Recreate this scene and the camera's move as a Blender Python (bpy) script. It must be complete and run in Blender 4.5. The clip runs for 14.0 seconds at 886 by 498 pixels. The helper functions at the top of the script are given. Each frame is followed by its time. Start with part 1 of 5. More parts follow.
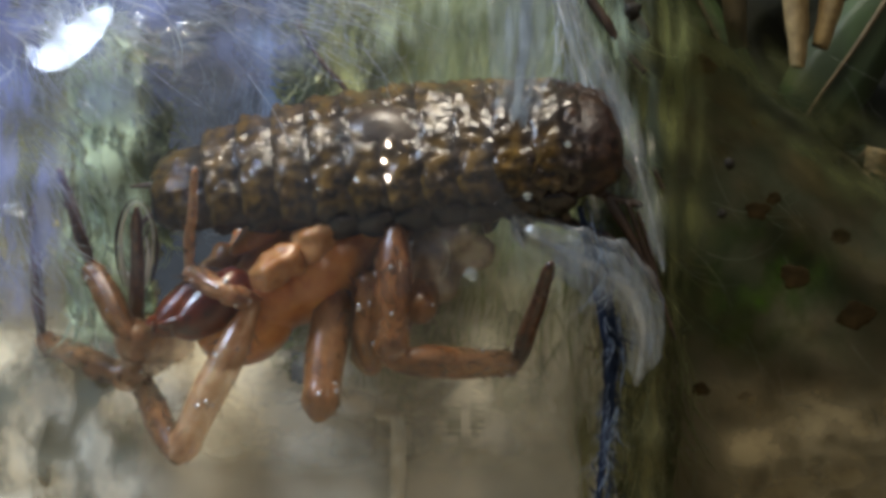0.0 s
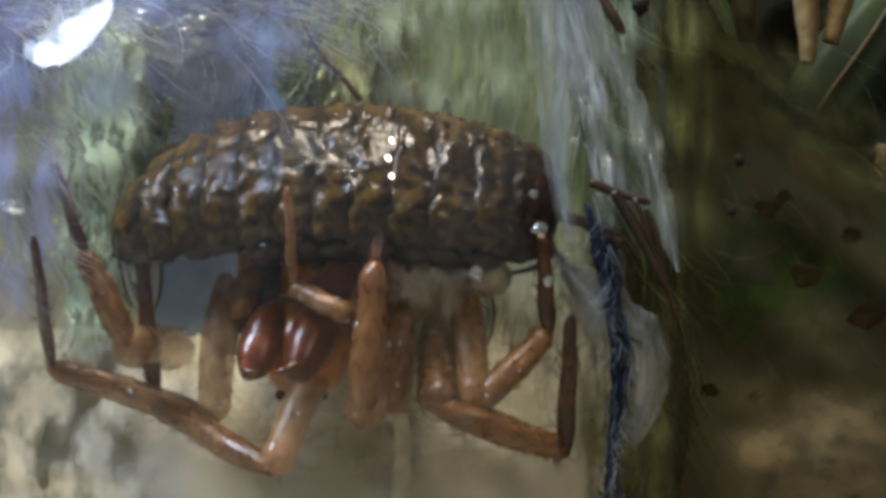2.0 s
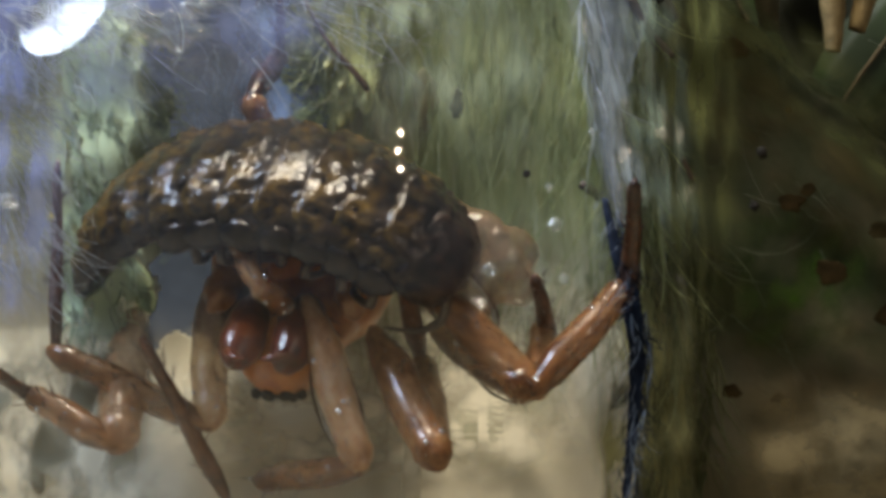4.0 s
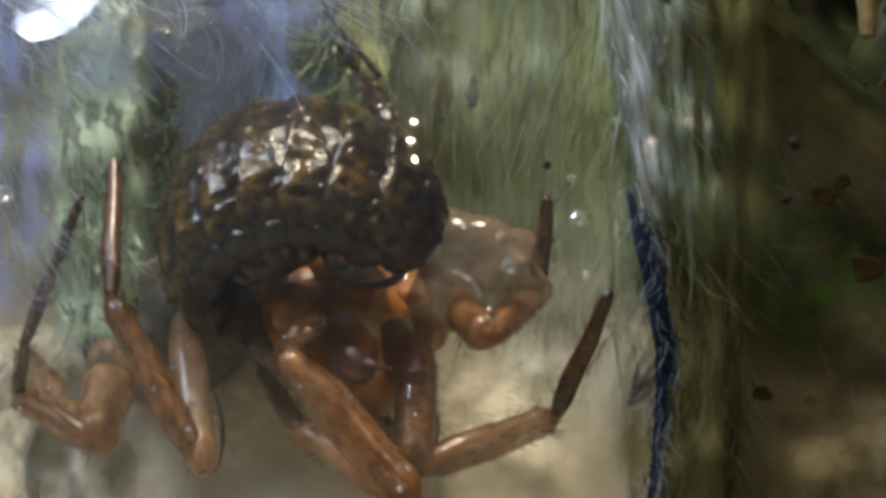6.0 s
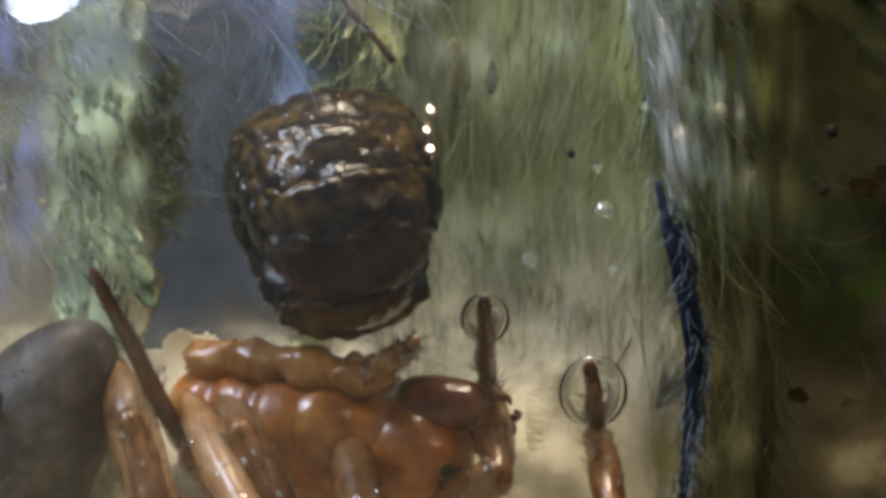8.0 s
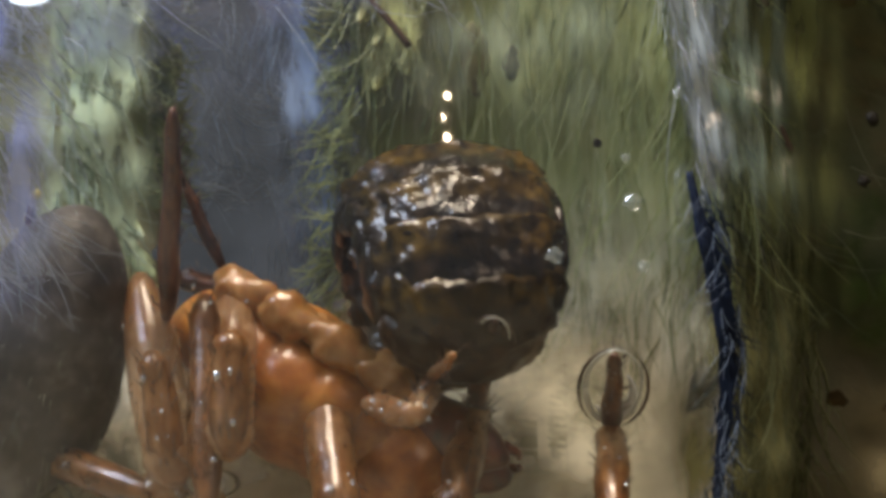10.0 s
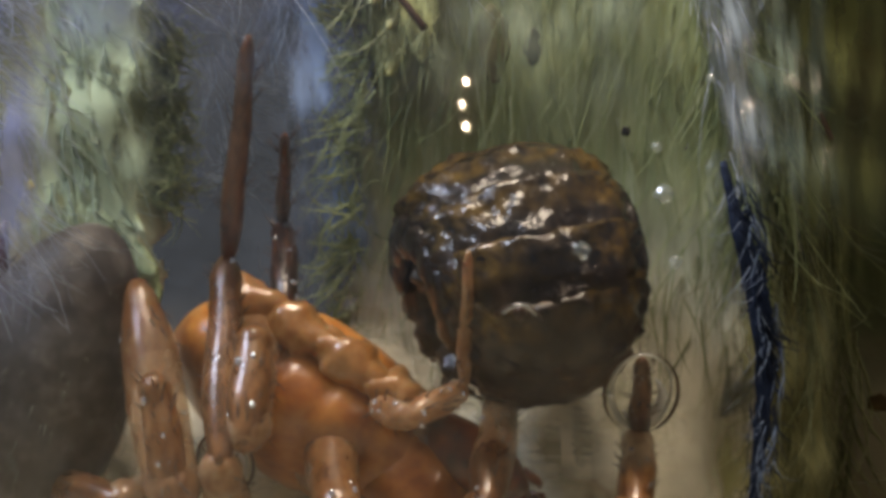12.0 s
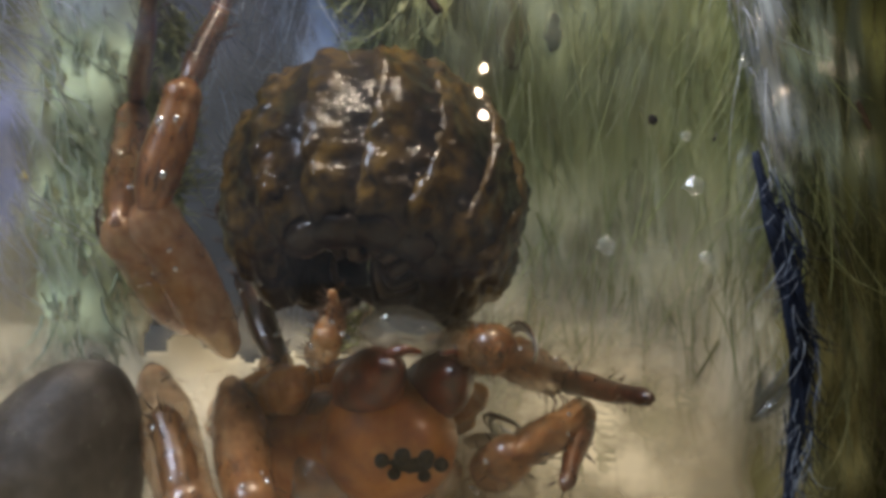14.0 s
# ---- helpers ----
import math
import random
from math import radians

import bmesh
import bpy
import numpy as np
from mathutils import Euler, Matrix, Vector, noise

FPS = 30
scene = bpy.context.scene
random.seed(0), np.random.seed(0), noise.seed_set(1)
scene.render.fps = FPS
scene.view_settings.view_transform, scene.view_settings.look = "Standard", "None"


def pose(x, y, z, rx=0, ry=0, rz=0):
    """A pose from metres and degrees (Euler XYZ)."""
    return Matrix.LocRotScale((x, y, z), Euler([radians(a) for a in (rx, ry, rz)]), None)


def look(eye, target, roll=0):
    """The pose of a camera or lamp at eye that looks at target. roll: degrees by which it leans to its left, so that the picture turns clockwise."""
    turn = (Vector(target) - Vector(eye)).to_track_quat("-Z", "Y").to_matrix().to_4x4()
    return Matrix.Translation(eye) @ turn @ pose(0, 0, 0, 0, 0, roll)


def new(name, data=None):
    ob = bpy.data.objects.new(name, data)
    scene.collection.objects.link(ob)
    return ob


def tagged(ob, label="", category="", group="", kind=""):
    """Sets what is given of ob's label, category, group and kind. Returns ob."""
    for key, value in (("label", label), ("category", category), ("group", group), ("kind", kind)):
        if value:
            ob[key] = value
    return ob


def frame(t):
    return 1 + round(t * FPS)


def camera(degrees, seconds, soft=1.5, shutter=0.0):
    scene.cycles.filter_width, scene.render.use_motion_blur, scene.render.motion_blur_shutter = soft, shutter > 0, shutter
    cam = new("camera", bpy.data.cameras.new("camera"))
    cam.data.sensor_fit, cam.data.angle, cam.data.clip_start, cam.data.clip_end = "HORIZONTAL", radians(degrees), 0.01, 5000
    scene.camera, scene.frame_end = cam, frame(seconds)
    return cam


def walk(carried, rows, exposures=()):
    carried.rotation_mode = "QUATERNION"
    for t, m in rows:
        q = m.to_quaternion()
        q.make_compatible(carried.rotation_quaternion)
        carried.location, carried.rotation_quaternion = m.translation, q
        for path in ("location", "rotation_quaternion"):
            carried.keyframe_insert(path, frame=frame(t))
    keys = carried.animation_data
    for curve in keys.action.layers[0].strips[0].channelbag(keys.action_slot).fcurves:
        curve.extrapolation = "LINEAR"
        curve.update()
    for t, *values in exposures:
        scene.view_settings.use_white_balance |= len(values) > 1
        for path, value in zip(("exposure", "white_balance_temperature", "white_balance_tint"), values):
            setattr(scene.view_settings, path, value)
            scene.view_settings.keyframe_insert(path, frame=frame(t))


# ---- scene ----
# A macro tank scene. Places are given as (x, y, d): right, down and away, in steps of U.
U = 1.25e-5
MID_X, MID_Y = 784, 441


def w(x, y, d=0.0):
    return Vector(((x - MID_X) * U, d * U, (MID_Y - y) * U))


def station(x, y, back):
    return look(w(x, y, -back), w(x, y, 0))


# ---- camera ----
cam = camera(14.0, 14.0, soft=4.0)
walk(cam, [
    (0.0, station(784.0, 441.0, 6385)),
    (0.5, station(782.5, 441.1, 6370)),
    (1.0, station(781.4, 441.4, 6356)),
    (1.5, station(778.5, 442.4, 6321)),
    (2.0, station(775.5, 443.9, 6284)),
    (2.5, station(771.5, 445.0, 6217)),
    (5.0, station(743.7, 455.4, 5897)),
    (5.5, station(736.8, 457.1, 5810)),
    (6.0, station(730.8, 459.0, 5741)),
    (6.5, station(725.2, 460.4, 5672)),
    (7.0, station(718.4, 463.3, 5597)),
    (7.5, station(711.9, 465.7, 5523)),
    (8.0, station(704.0, 468.1, 5436)),
    (10.5, station(671.2, 477.5, 5059)),
    (11.0, station(664.9, 479.1, 4981)),
    (11.5, station(659.1, 480.5, 4905)),
    (12.0, station(652.6, 482.5, 4830)),
    (12.5, station(647.0, 484.5, 4761)),
    (13.0, station(640.7, 486.1, 4686)),
    (13.5, station(636.0, 487.7, 4632)),
    (14.0, station(631.7, 488.5, 4577)),
], exposures=[(0, 0, 6150, 13), (2.7, 0, 6250, 13), (5, 0, 6400, 12), (8, 0, 6600, 13), (11, -0.04, 6700, 16), (12.7, -0.14, 6700, 17), (14, -0.14, 6700, 16)])

# ---- light ----
world = bpy.data.worlds.new("tank_light")
world.use_nodes = True
scene.world = world
world.node_tree.nodes["Background"].inputs[0].default_value = (0.58, 0.72, 0.86, 1)
world.node_tree.nodes["Background"].inputs[1].default_value = 0.15


def lamp(name, place, aim, size, watts, colour):
    data = bpy.data.lights.new(name, "AREA")
    data.shape, data.size, data.energy, data.color = "DISK", size * U, watts, colour
    ob = new(name, data)
    ob.matrix_world = look(place, aim)
    return ob


# the bell's front film: an ellipsoid, so lamps can be set where they mirror in it
FILM_C, FILM_R = (400, 500, 510), (810, 900, 810)


def film_mirror(x, y, reach):
    """A lamp's place so that the film mirrors it at (x, y)."""
    u, v = (x - FILM_C[0]) / FILM_R[0], (y - FILM_C[1]) / FILM_R[1]
    d = FILM_C[2] - FILM_R[2] * math.sqrt(max(0.0, 1 - u * u - v * v))
    p = w(x, y, d)
    n = Vector(((x - FILM_C[0]) / FILM_R[0] ** 2, (d - FILM_C[2]) / FILM_R[2] ** 2, -(y - FILM_C[1]) / FILM_R[1] ** 2)).normalized()
    way = (p - w(MID_X, MID_Y, -6385)).normalized()
    out = way - 2 * way.dot(n) * n
    return p + out * reach * U


lamp("tank_lamp_cool", film_mirror(135, 50, 4400), w(350, 420, 100), 1750, 0.045, (0.70, 0.83, 1.0))
for k in range(3):
    lamp("tank_lamp_warm", film_mirror(690 - 5 * (k % 2), 262 + 29 * k, 5200), w(600, 440, 0), 130, 0.0013, (1.0, 0.78, 0.54))
# added fill lamp with no visible source, set where the film does not mirror it
lamp("fill_lamp_top", w(480, -4350, -750), w(750, 500, 100), 1600, 0.050, (1.0, 0.88, 0.67))


# ---- materials ----
def mat(name, colours, size=40, rough=0.5, bump=0.3, stretch=(1, 1, 1), island=0.0, coat=0.0, spec=0.5, through_light=0.0, detail=6, random_piece=0.0, silt=None, sss=0.0, spread=0.6, clear=0.0, wet=0.14):
    """colours: (place, rgb) stops over noise of grains of `size`; stretch > 1 shortens the grain on that axis."""
    m = bpy.data.materials.new(name)
    m.use_nodes = True
    nt = m.node_tree
    N, K = nt.nodes, nt.links
    b = N["Principled BSDF"]
    tc = N.new("ShaderNodeTexCoord")
    mp = N.new("ShaderNodeMapping")
    mp.inputs["Scale"].default_value = stretch
    K.new(tc.outputs["Object"], mp.inputs["Vector"])
    n1 = N.new("ShaderNodeTexNoise")
    n1.inputs["Scale"].default_value = 1 / (size * U)
    n1.inputs["Detail"].default_value = detail
    n1.inputs["Roughness"].default_value = 0.6
    K.new(mp.outputs[0], n1.inputs["Vector"])
    n2 = N.new("ShaderNodeTexNoise")
    n2.inputs["Scale"].default_value = 1 / (size * 6 * U)
    n2.inputs["Detail"].default_value = 3
    K.new(mp.outputs[0], n2.inputs["Vector"])
    add = N.new("ShaderNodeMath")
    add.operation = "MULTIPLY_ADD"
    add.inputs[1].default_value = 0.5
    half = N.new("ShaderNodeMath")
    half.operation = "MULTIPLY"
    half.inputs[1].default_value = 0.5
    K.new(n2.outputs["Fac"], half.inputs[0])
    K.new(n1.outputs["Fac"], add.inputs[0])
    K.new(half.outputs[0], add.inputs[2])
    value = add.outputs[0]
    if island or random_piece:
        src = N.new("ShaderNodeNewGeometry").outputs["Random Per Island"] if island else N.new("ShaderNodeObjectInfo").outputs["Random"]
        mix = N.new("ShaderNodeMath")
        mix.operation = "MULTIPLY_ADD"
        mix.inputs[1].default_value = island or random_piece
        off = N.new("ShaderNodeMath")
        off.operation = "SUBTRACT"
        off.inputs[1].default_value = (island or random_piece) / 2
        K.new(value, off.inputs[0])
        K.new(src, mix.inputs[0])
        K.new(off.outputs[0], mix.inputs[2])
        value = mix.outputs[0]
    ramp = N.new("ShaderNodeValToRGB")
    e = ramp.color_ramp.elements
    while len(e) < len(colours):
        e.new(0.5)
    for el, (p, c) in zip(e, colours):
        el.position, el.color = 0.5 + (p - 0.5) * (spread if not island else 1.0), (*c, 1)
    K.new(value, ramp.inputs[0])
    tone = ramp.outputs[0]
    if silt:  # a dusting that thickens from height y0 down to y1
        y0, y1, dust = silt
        sx = N.new("ShaderNodeSeparateXYZ")
        K.new(tc.outputs["Object"], sx.inputs[0])
        rg = N.new("ShaderNodeMapRange")
        rg.interpolation_type = "SMOOTHSTEP"
        rg.inputs["From Min"].default_value, rg.inputs["From Max"].default_value = (MID_Y - y0) * U, (MID_Y - y1) * U
        K.new(sx.outputs["Z"], rg.inputs["Value"])
        blend = N.new("ShaderNodeMix")
        blend.data_type = "RGBA"
        blend.inputs["B"].default_value = (*dust, 1)
        K.new(rg.outputs[0], blend.inputs["Factor"])
        K.new(tone, blend.inputs["A"])
        tone = blend.outputs["Result"]
    K.new(tone, b.inputs["Base Color"])
    if sss:
        b.inputs["Subsurface Weight"].default_value = sss
        b.inputs["Subsurface Scale"].default_value = 36 * U
        b.inputs["Subsurface Radius"].default_value = (1.0, 0.6, 0.3)
    b.inputs["Roughness"].default_value = rough
    b.inputs["Coat Weight"].default_value = coat
    b.inputs["Coat Roughness"].default_value = wet
    b.inputs["Specular IOR Level"].default_value = spec
    if bump:
        bp = N.new("ShaderNodeBump")
        bp.inputs["Strength"].default_value = bump
        bp.inputs["Distance"].default_value = size * 0.35 * U
        K.new(n1.outputs["Fac"], bp.inputs["Height"])
        K.new(bp.outputs[0], b.inputs["Normal"])
        K.new(bp.outputs[0], b.inputs["Coat Normal"])
    if clear:  # a glassy share, uneven over the skin
        gap = N.new("ShaderNodeBsdfTransparent")
        gap.inputs["Color"].default_value = (1.0, 0.93, 0.84, 1)
        share = N.new("ShaderNodeMapRange")
        share.inputs["From Min"].default_value, share.inputs["From Max"].default_value = 0.35, 0.65
        share.inputs["To Min"].default_value, share.inputs["To Max"].default_value = clear * 0.4, clear * 1.6
        K.new(n2.outputs["Fac"], share.inputs["Value"])
        mx = N.new("ShaderNodeMixShader")
        K.new(share.outputs[0], mx.inputs[0])
        K.new(b.outputs[0], mx.inputs[1])
        K.new(gap.outputs[0], mx.inputs[2])
        K.new(mx.outputs[0], N["Material Output"].inputs["Surface"])
    if through_light:
        tr = N.new("ShaderNodeBsdfTranslucent")
        K.new(ramp.outputs[0], tr.inputs["Color"])
        mx = N.new("ShaderNodeMixShader")
        mx.inputs[0].default_value = through_light
        K.new(b.outputs[0], mx.inputs[1])
        K.new(tr.outputs[0], mx.inputs[2])
        K.new(mx.outputs[0], N["Material Output"].inputs["Surface"])
    return m


def sheer(name, colour, cover, gloss, rough, size=60, bump=0.4, stretch=(1, 1, 1), patchy=0.0, fade=None):
    """A see-through skin: cover is how much dull silk it holds, gloss its mirror share."""
    m = bpy.data.materials.new(name)
    m.use_nodes = True
    nt = m.node_tree
    N, K = nt.nodes, nt.links
    N.remove(N["Principled BSDF"])
    tc = N.new("ShaderNodeTexCoord")
    mp = N.new("ShaderNodeMapping")
    mp.inputs["Scale"].default_value = stretch
    K.new(tc.outputs["Object"], mp.inputs["Vector"])
    n1 = N.new("ShaderNodeTexNoise")
    n1.inputs["Scale"].default_value = 1 / (size * U)
    n1.inputs["Detail"].default_value = 5
    K.new(mp.outputs[0], n1.inputs["Vector"])
    bp = N.new("ShaderNodeBump")
    bp.inputs["Strength"].default_value = bump
    bp.inputs["Distance"].default_value = size * 0.2 * U
    K.new(n1.outputs["Fac"], bp.inputs["Height"])
    clear = N.new("ShaderNodeBsdfTransparent")
    silk = N.new("ShaderNodeBsdfDiffuse")
    silk.inputs["Color"].default_value = (*colour, 1)
    mirror = N.new("ShaderNodeBsdfGlossy")
    mirror.inputs["Roughness"].default_value = rough
    K.new(bp.outputs[0], mirror.inputs["Normal"])
    a, c = N.new("ShaderNodeMixShader"), N.new("ShaderNodeMixShader")
    a.inputs[0].default_value = cover
    if patchy:
        rp = N.new("ShaderNodeMapRange")
        rp.inputs["From Min"].default_value, rp.inputs["From Max"].default_value = 0.4, 0.7
        rp.inputs["To Min"].default_value, rp.inputs["To Max"].default_value = cover * (1 - patchy), cover * (1 + patchy)
        K.new(n1.outputs["Fac"], rp.inputs["Value"])
        K.new(rp.outputs[0], a.inputs[0])
        if fade:  # the silk thins out towards its edges: x in from-to, out from-to, then the same for y
            sx = N.new("ShaderNodeSeparateXYZ")
            K.new(tc.outputs["Object"], sx.inputs[0])
            prev = rp.outputs[0]
            for k, axis in enumerate(("X", "X", "Z", "Z")):
                lo, hi = [(q - MID_X) * U if axis == "X" else (MID_Y - q) * U for q in fade[2 * k:2 * k + 2]]
                if k % 2:
                    lo, hi = hi, lo
                rg = N.new("ShaderNodeMapRange")
                rg.interpolation_type = "SMOOTHSTEP"
                rg.inputs["From Min"].default_value, rg.inputs["From Max"].default_value = lo, hi
                K.new(sx.outputs[axis], rg.inputs["Value"])
                mul = N.new("ShaderNodeMath")
                mul.operation = "MULTIPLY"
                K.new(prev, mul.inputs[0])
                K.new(rg.outputs[0], mul.inputs[1])
                prev = mul.outputs[0]
            K.new(prev, a.inputs[0])
            shine = N.new("ShaderNodeMath")
            shine.operation = "MULTIPLY"
            shine.inputs[1].default_value = gloss / cover
            K.new(prev, shine.inputs[0])
            K.new(shine.outputs[0], c.inputs[0])
    c.inputs[0].default_value = gloss
    K.new(clear.outputs[0], a.inputs[1])
    K.new(silk.outputs[0], a.inputs[2])
    K.new(a.outputs[0], c.inputs[1])
    K.new(mirror.outputs[0], c.inputs[2])
    K.new(c.outputs[0], N["Material Output"].inputs["Surface"])
    return m


def tergite_skin():
    """Dark glossy rings with a broken row of yellow-brown flecks along each flank."""
    m = mat("tergite", [(0.32, (0.004, 0.0025, 0.002)), (0.5, (0.012, 0.007, 0.004)), (0.68, (0.040, 0.024, 0.012))], 22, 0.45, 0.7, (0.8, 1.0, 1.0), coat=0.85, spec=0.10, detail=3, spread=0.7, wet=0.13)
    N, K = m.node_tree.nodes, m.node_tree.links
    b = N["Principled BSDF"]
    base = b.inputs["Base Color"].links[0].from_socket
    tc = N.new("ShaderNodeTexCoord")
    sx = N.new("ShaderNodeSeparateXYZ")
    K.new(tc.outputs["Object"], sx.inputs[0])
    up = N.new("ShaderNodeMapRange")
    up.interpolation_type = "SMOOTHSTEP"
    up.inputs["From Min"].default_value, up.inputs["From Max"].default_value = 12 * U, 40 * U
    K.new(sx.outputs["Z"], up.inputs["Value"])
    off = N.new("ShaderNodeMapRange")
    off.interpolation_type = "SMOOTHSTEP"
    off.inputs["From Min"].default_value, off.inputs["From Max"].default_value = 98 * U, 68 * U
    K.new(sx.outputs["Z"], off.inputs["Value"])
    hind = N.new("ShaderNodeMapRange")
    hind.interpolation_type = "SMOOTHSTEP"
    hind.inputs["From Min"].default_value, hind.inputs["From Max"].default_value = 14 * U, -14 * U
    K.new(sx.outputs["X"], hind.inputs["Value"])
    n = N.new("ShaderNodeTexNoise")
    n.inputs["Scale"].default_value = 1 / (20 * U)
    n.inputs["Detail"].default_value = 5
    K.new(tc.outputs["Object"], n.inputs["Vector"])
    fleck = N.new("ShaderNodeMapRange")
    fleck.inputs["From Min"].default_value, fleck.inputs["From Max"].default_value = 0.32, 0.72
    K.new(n.outputs["Fac"], fleck.inputs["Value"])
    prev = up.outputs[0]
    for o in (off, hind, fleck):
        x = N.new("ShaderNodeMath")
        x.operation = "MULTIPLY"
        K.new(prev, x.inputs[0])
        K.new(o.outputs[0], x.inputs[1])
        prev = x.outputs[0]
    blend = N.new("ShaderNodeMix")
    blend.data_type = "RGBA"
    blend.inputs["B"].default_value = (0.14, 0.082, 0.015, 1)
    K.new(prev, blend.inputs["Factor"])
    K.new(base, blend.inputs["A"])
    K.new(blend.outputs["Result"], b.inputs["Base Color"])
    return m


# the cream silt is paled beyond its own tone to offset shade low down
M_MAT = mat("algae_mat", [(0.3, (0.165, 0.185, 0.060)), (0.48, (0.225, 0.250, 0.095)), (0.6, (0.262, 0.287, 0.122)), (0.75, (0.33, 0.35, 0.19))], 30, 0.75, 0.12, (3.2, 1, 0.22),
            silt=(330, 700, (0.70, 0.65, 0.50)))
M_PALE = mat("pale_sediment", [(0.3, (0.3552, 0.3108, 0.2023)), (0.5, (0.4934, 0.4489, 0.3256)), (0.7, (0.6512, 0.6217, 0.5131))], 70, 0.8, 0.15, (1, 1, 1.6))
M_MUD = mat("dark_mud", [(0.3, (0.12, 0.104, 0.064)), (0.5, (0.22, 0.188, 0.12)), (0.7, (0.36, 0.312, 0.208))], 300, 0.9, 0.3)
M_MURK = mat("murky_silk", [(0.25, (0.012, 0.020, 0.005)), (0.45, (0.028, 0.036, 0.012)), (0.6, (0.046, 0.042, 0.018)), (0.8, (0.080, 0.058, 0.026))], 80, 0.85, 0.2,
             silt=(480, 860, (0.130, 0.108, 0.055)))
M_DEEP = mat("deep_water", [(0.3, (0.008, 0.012, 0.014)), (0.5, (0.028, 0.035, 0.044)), (0.7, (0.05, 0.06, 0.075))], 160, 0.9, 0.0)
M_GREENF = mat("green_fibre", [(0.1, (0.144, 0.18, 0.054)), (0.4, (0.198, 0.234, 0.081)), (0.65, (0.252, 0.288, 0.117)), (0.9, (0.333, 0.36, 0.198))], 60, 0.6, 0.0, island=0.6, through_light=0.3)
M_DARKF = mat("dark_green_fibre", [(0.1, (0.01944, 0.02309, 0.006075)), (0.5, (0.04009, 0.04496, 0.01337)), (0.9, (0.07047, 0.0729, 0.02916))], 60, 0.6, 0.0, island=0.6, through_light=0.3)
M_OLIVEF = mat("olive_fibre", [(0.1, (0.07, 0.078, 0.022)), (0.5, (0.125, 0.13, 0.046)), (0.9, (0.22, 0.22, 0.10))], 60, 0.6, 0.0, island=0.6, through_light=0.3)
M_PALEF = mat("pale_green_fibre", [(0.1, (0.28, 0.35, 0.22)), (0.5, (0.38, 0.46, 0.33)), (0.9, (0.50, 0.57, 0.48))], 60, 0.6, 0.0, island=0.6, through_light=0.3)
M_YELF = mat("yellow_fibre", [(0.1, (0.16, 0.18, 0.06)), (0.5, (0.30, 0.32, 0.14)), (0.9, (0.44, 0.45, 0.26))], 60, 0.6, 0.0, island=0.6, through_light=0.3)
M_LOBE = mat("pale_algae", [(0.3, (0.20, 0.26, 0.11)), (0.5, (0.36, 0.43, 0.24)), (0.7, (0.50, 0.57, 0.40))], 26, 0.6, 0.4, (1, 1, 1), through_light=0.3, random_piece=0.2)
M_YLOBE = mat("yellow_algae", [(0.3, (0.20, 0.21, 0.06)), (0.5, (0.36, 0.37, 0.14)), (0.7, (0.46, 0.46, 0.24))], 26, 0.6, 0.4, (1, 1, 1), through_light=0.3, random_piece=0.2)
M_SILK = mat("white_silk", [(0.2, (0.42, 0.47, 0.55)), (0.8, (0.72, 0.78, 0.88))], 50, 0.35, 0.0, island=0.6)
M_DULLSILK = mat("dull_silk", [(0.2, (0.07, 0.08, 0.05)), (0.8, (0.18, 0.19, 0.14))], 50, 0.4, 0.0, island=0.6)
M_BLUEF = mat("blue_grey_silk", [(0.2, (0.08, 0.11, 0.16)), (0.8, (0.24, 0.30, 0.39))], 50, 0.5, 0.0, island=0.5)
M_NAVY = mat("navy_gap", [(0.3, (0.0028, 0.0049, 0.0105)), (0.7, (0.0182, 0.0294, 0.063))], 24, 0.8, 0.6, spec=0.15)
M_LEAF = mat("water_leaf", [(0.3, (0.009, 0.022, 0.0035)), (0.6, (0.020, 0.046, 0.006)), (0.8, (0.040, 0.078, 0.012))], 80, 0.6, 0.2, (1, 1, 0.4), through_light=0.2)
M_STEM = mat("tan_stem", [(0.3, (0.12, 0.08, 0.025)), (0.55, (0.24, 0.17, 0.065)), (0.75, (0.36, 0.28, 0.13))], 30, 0.7, 0.5)
# tan_stem darkened by colour for the gloom; leaf midribs use it too
M_STEMSHADE = mat("stem_shade", [(0.3, (0.04, 0.028, 0.010)), (0.7, (0.10, 0.075, 0.03))], 30, 0.8, 0.4)
M_GAPDARK = mat("gap_dark", [(0.3, (0.003, 0.0045, 0.0015)), (0.55, (0.009, 0.012, 0.00375)), (0.75, (0.0225, 0.027, 0.009))], 60, 0.9, 0.3)
M_BARK = mat("dark_stick", [(0.3, (0.012, 0.006, 0.003)), (0.7, (0.05, 0.024, 0.010))], 20, 0.45, 0.5)
M_BROWNSPOT = mat("brown_spot", [(0.3, (0.012, 0.009, 0.004)), (0.7, (0.04, 0.026, 0.010))], 20, 0.9, 0.5, spec=0.03)
M_BLACK = mat("black_speck", [(0.3, (0.004, 0.004, 0.003)), (0.7, (0.015, 0.012, 0.008))], 10, 0.6, 0.3, spec=0.15)
M_YELLOW = mat("yellow_grain", [(0.3, (0.6, 0.5, 0.05)), (0.7, (0.8, 0.7, 0.15))], 10, 0.5, 0.2)
M_TERG = tergite_skin()
M_HEADSHELL = mat("head_shell", [(0.3, (0.005, 0.0025, 0.0015)), (0.5, (0.016, 0.007, 0.004)), (0.7, (0.060, 0.029, 0.012))], 18, 0.4, 0.8, coat=0.4, spec=0.15, spread=0.7, wet=0.12)
M_LOUSELEG = mat("isopod_leg", [(0.3, (0.030, 0.019, 0.011)), (0.7, (0.085, 0.055, 0.032))], 16, 0.35, 0.2, coat=0.3)
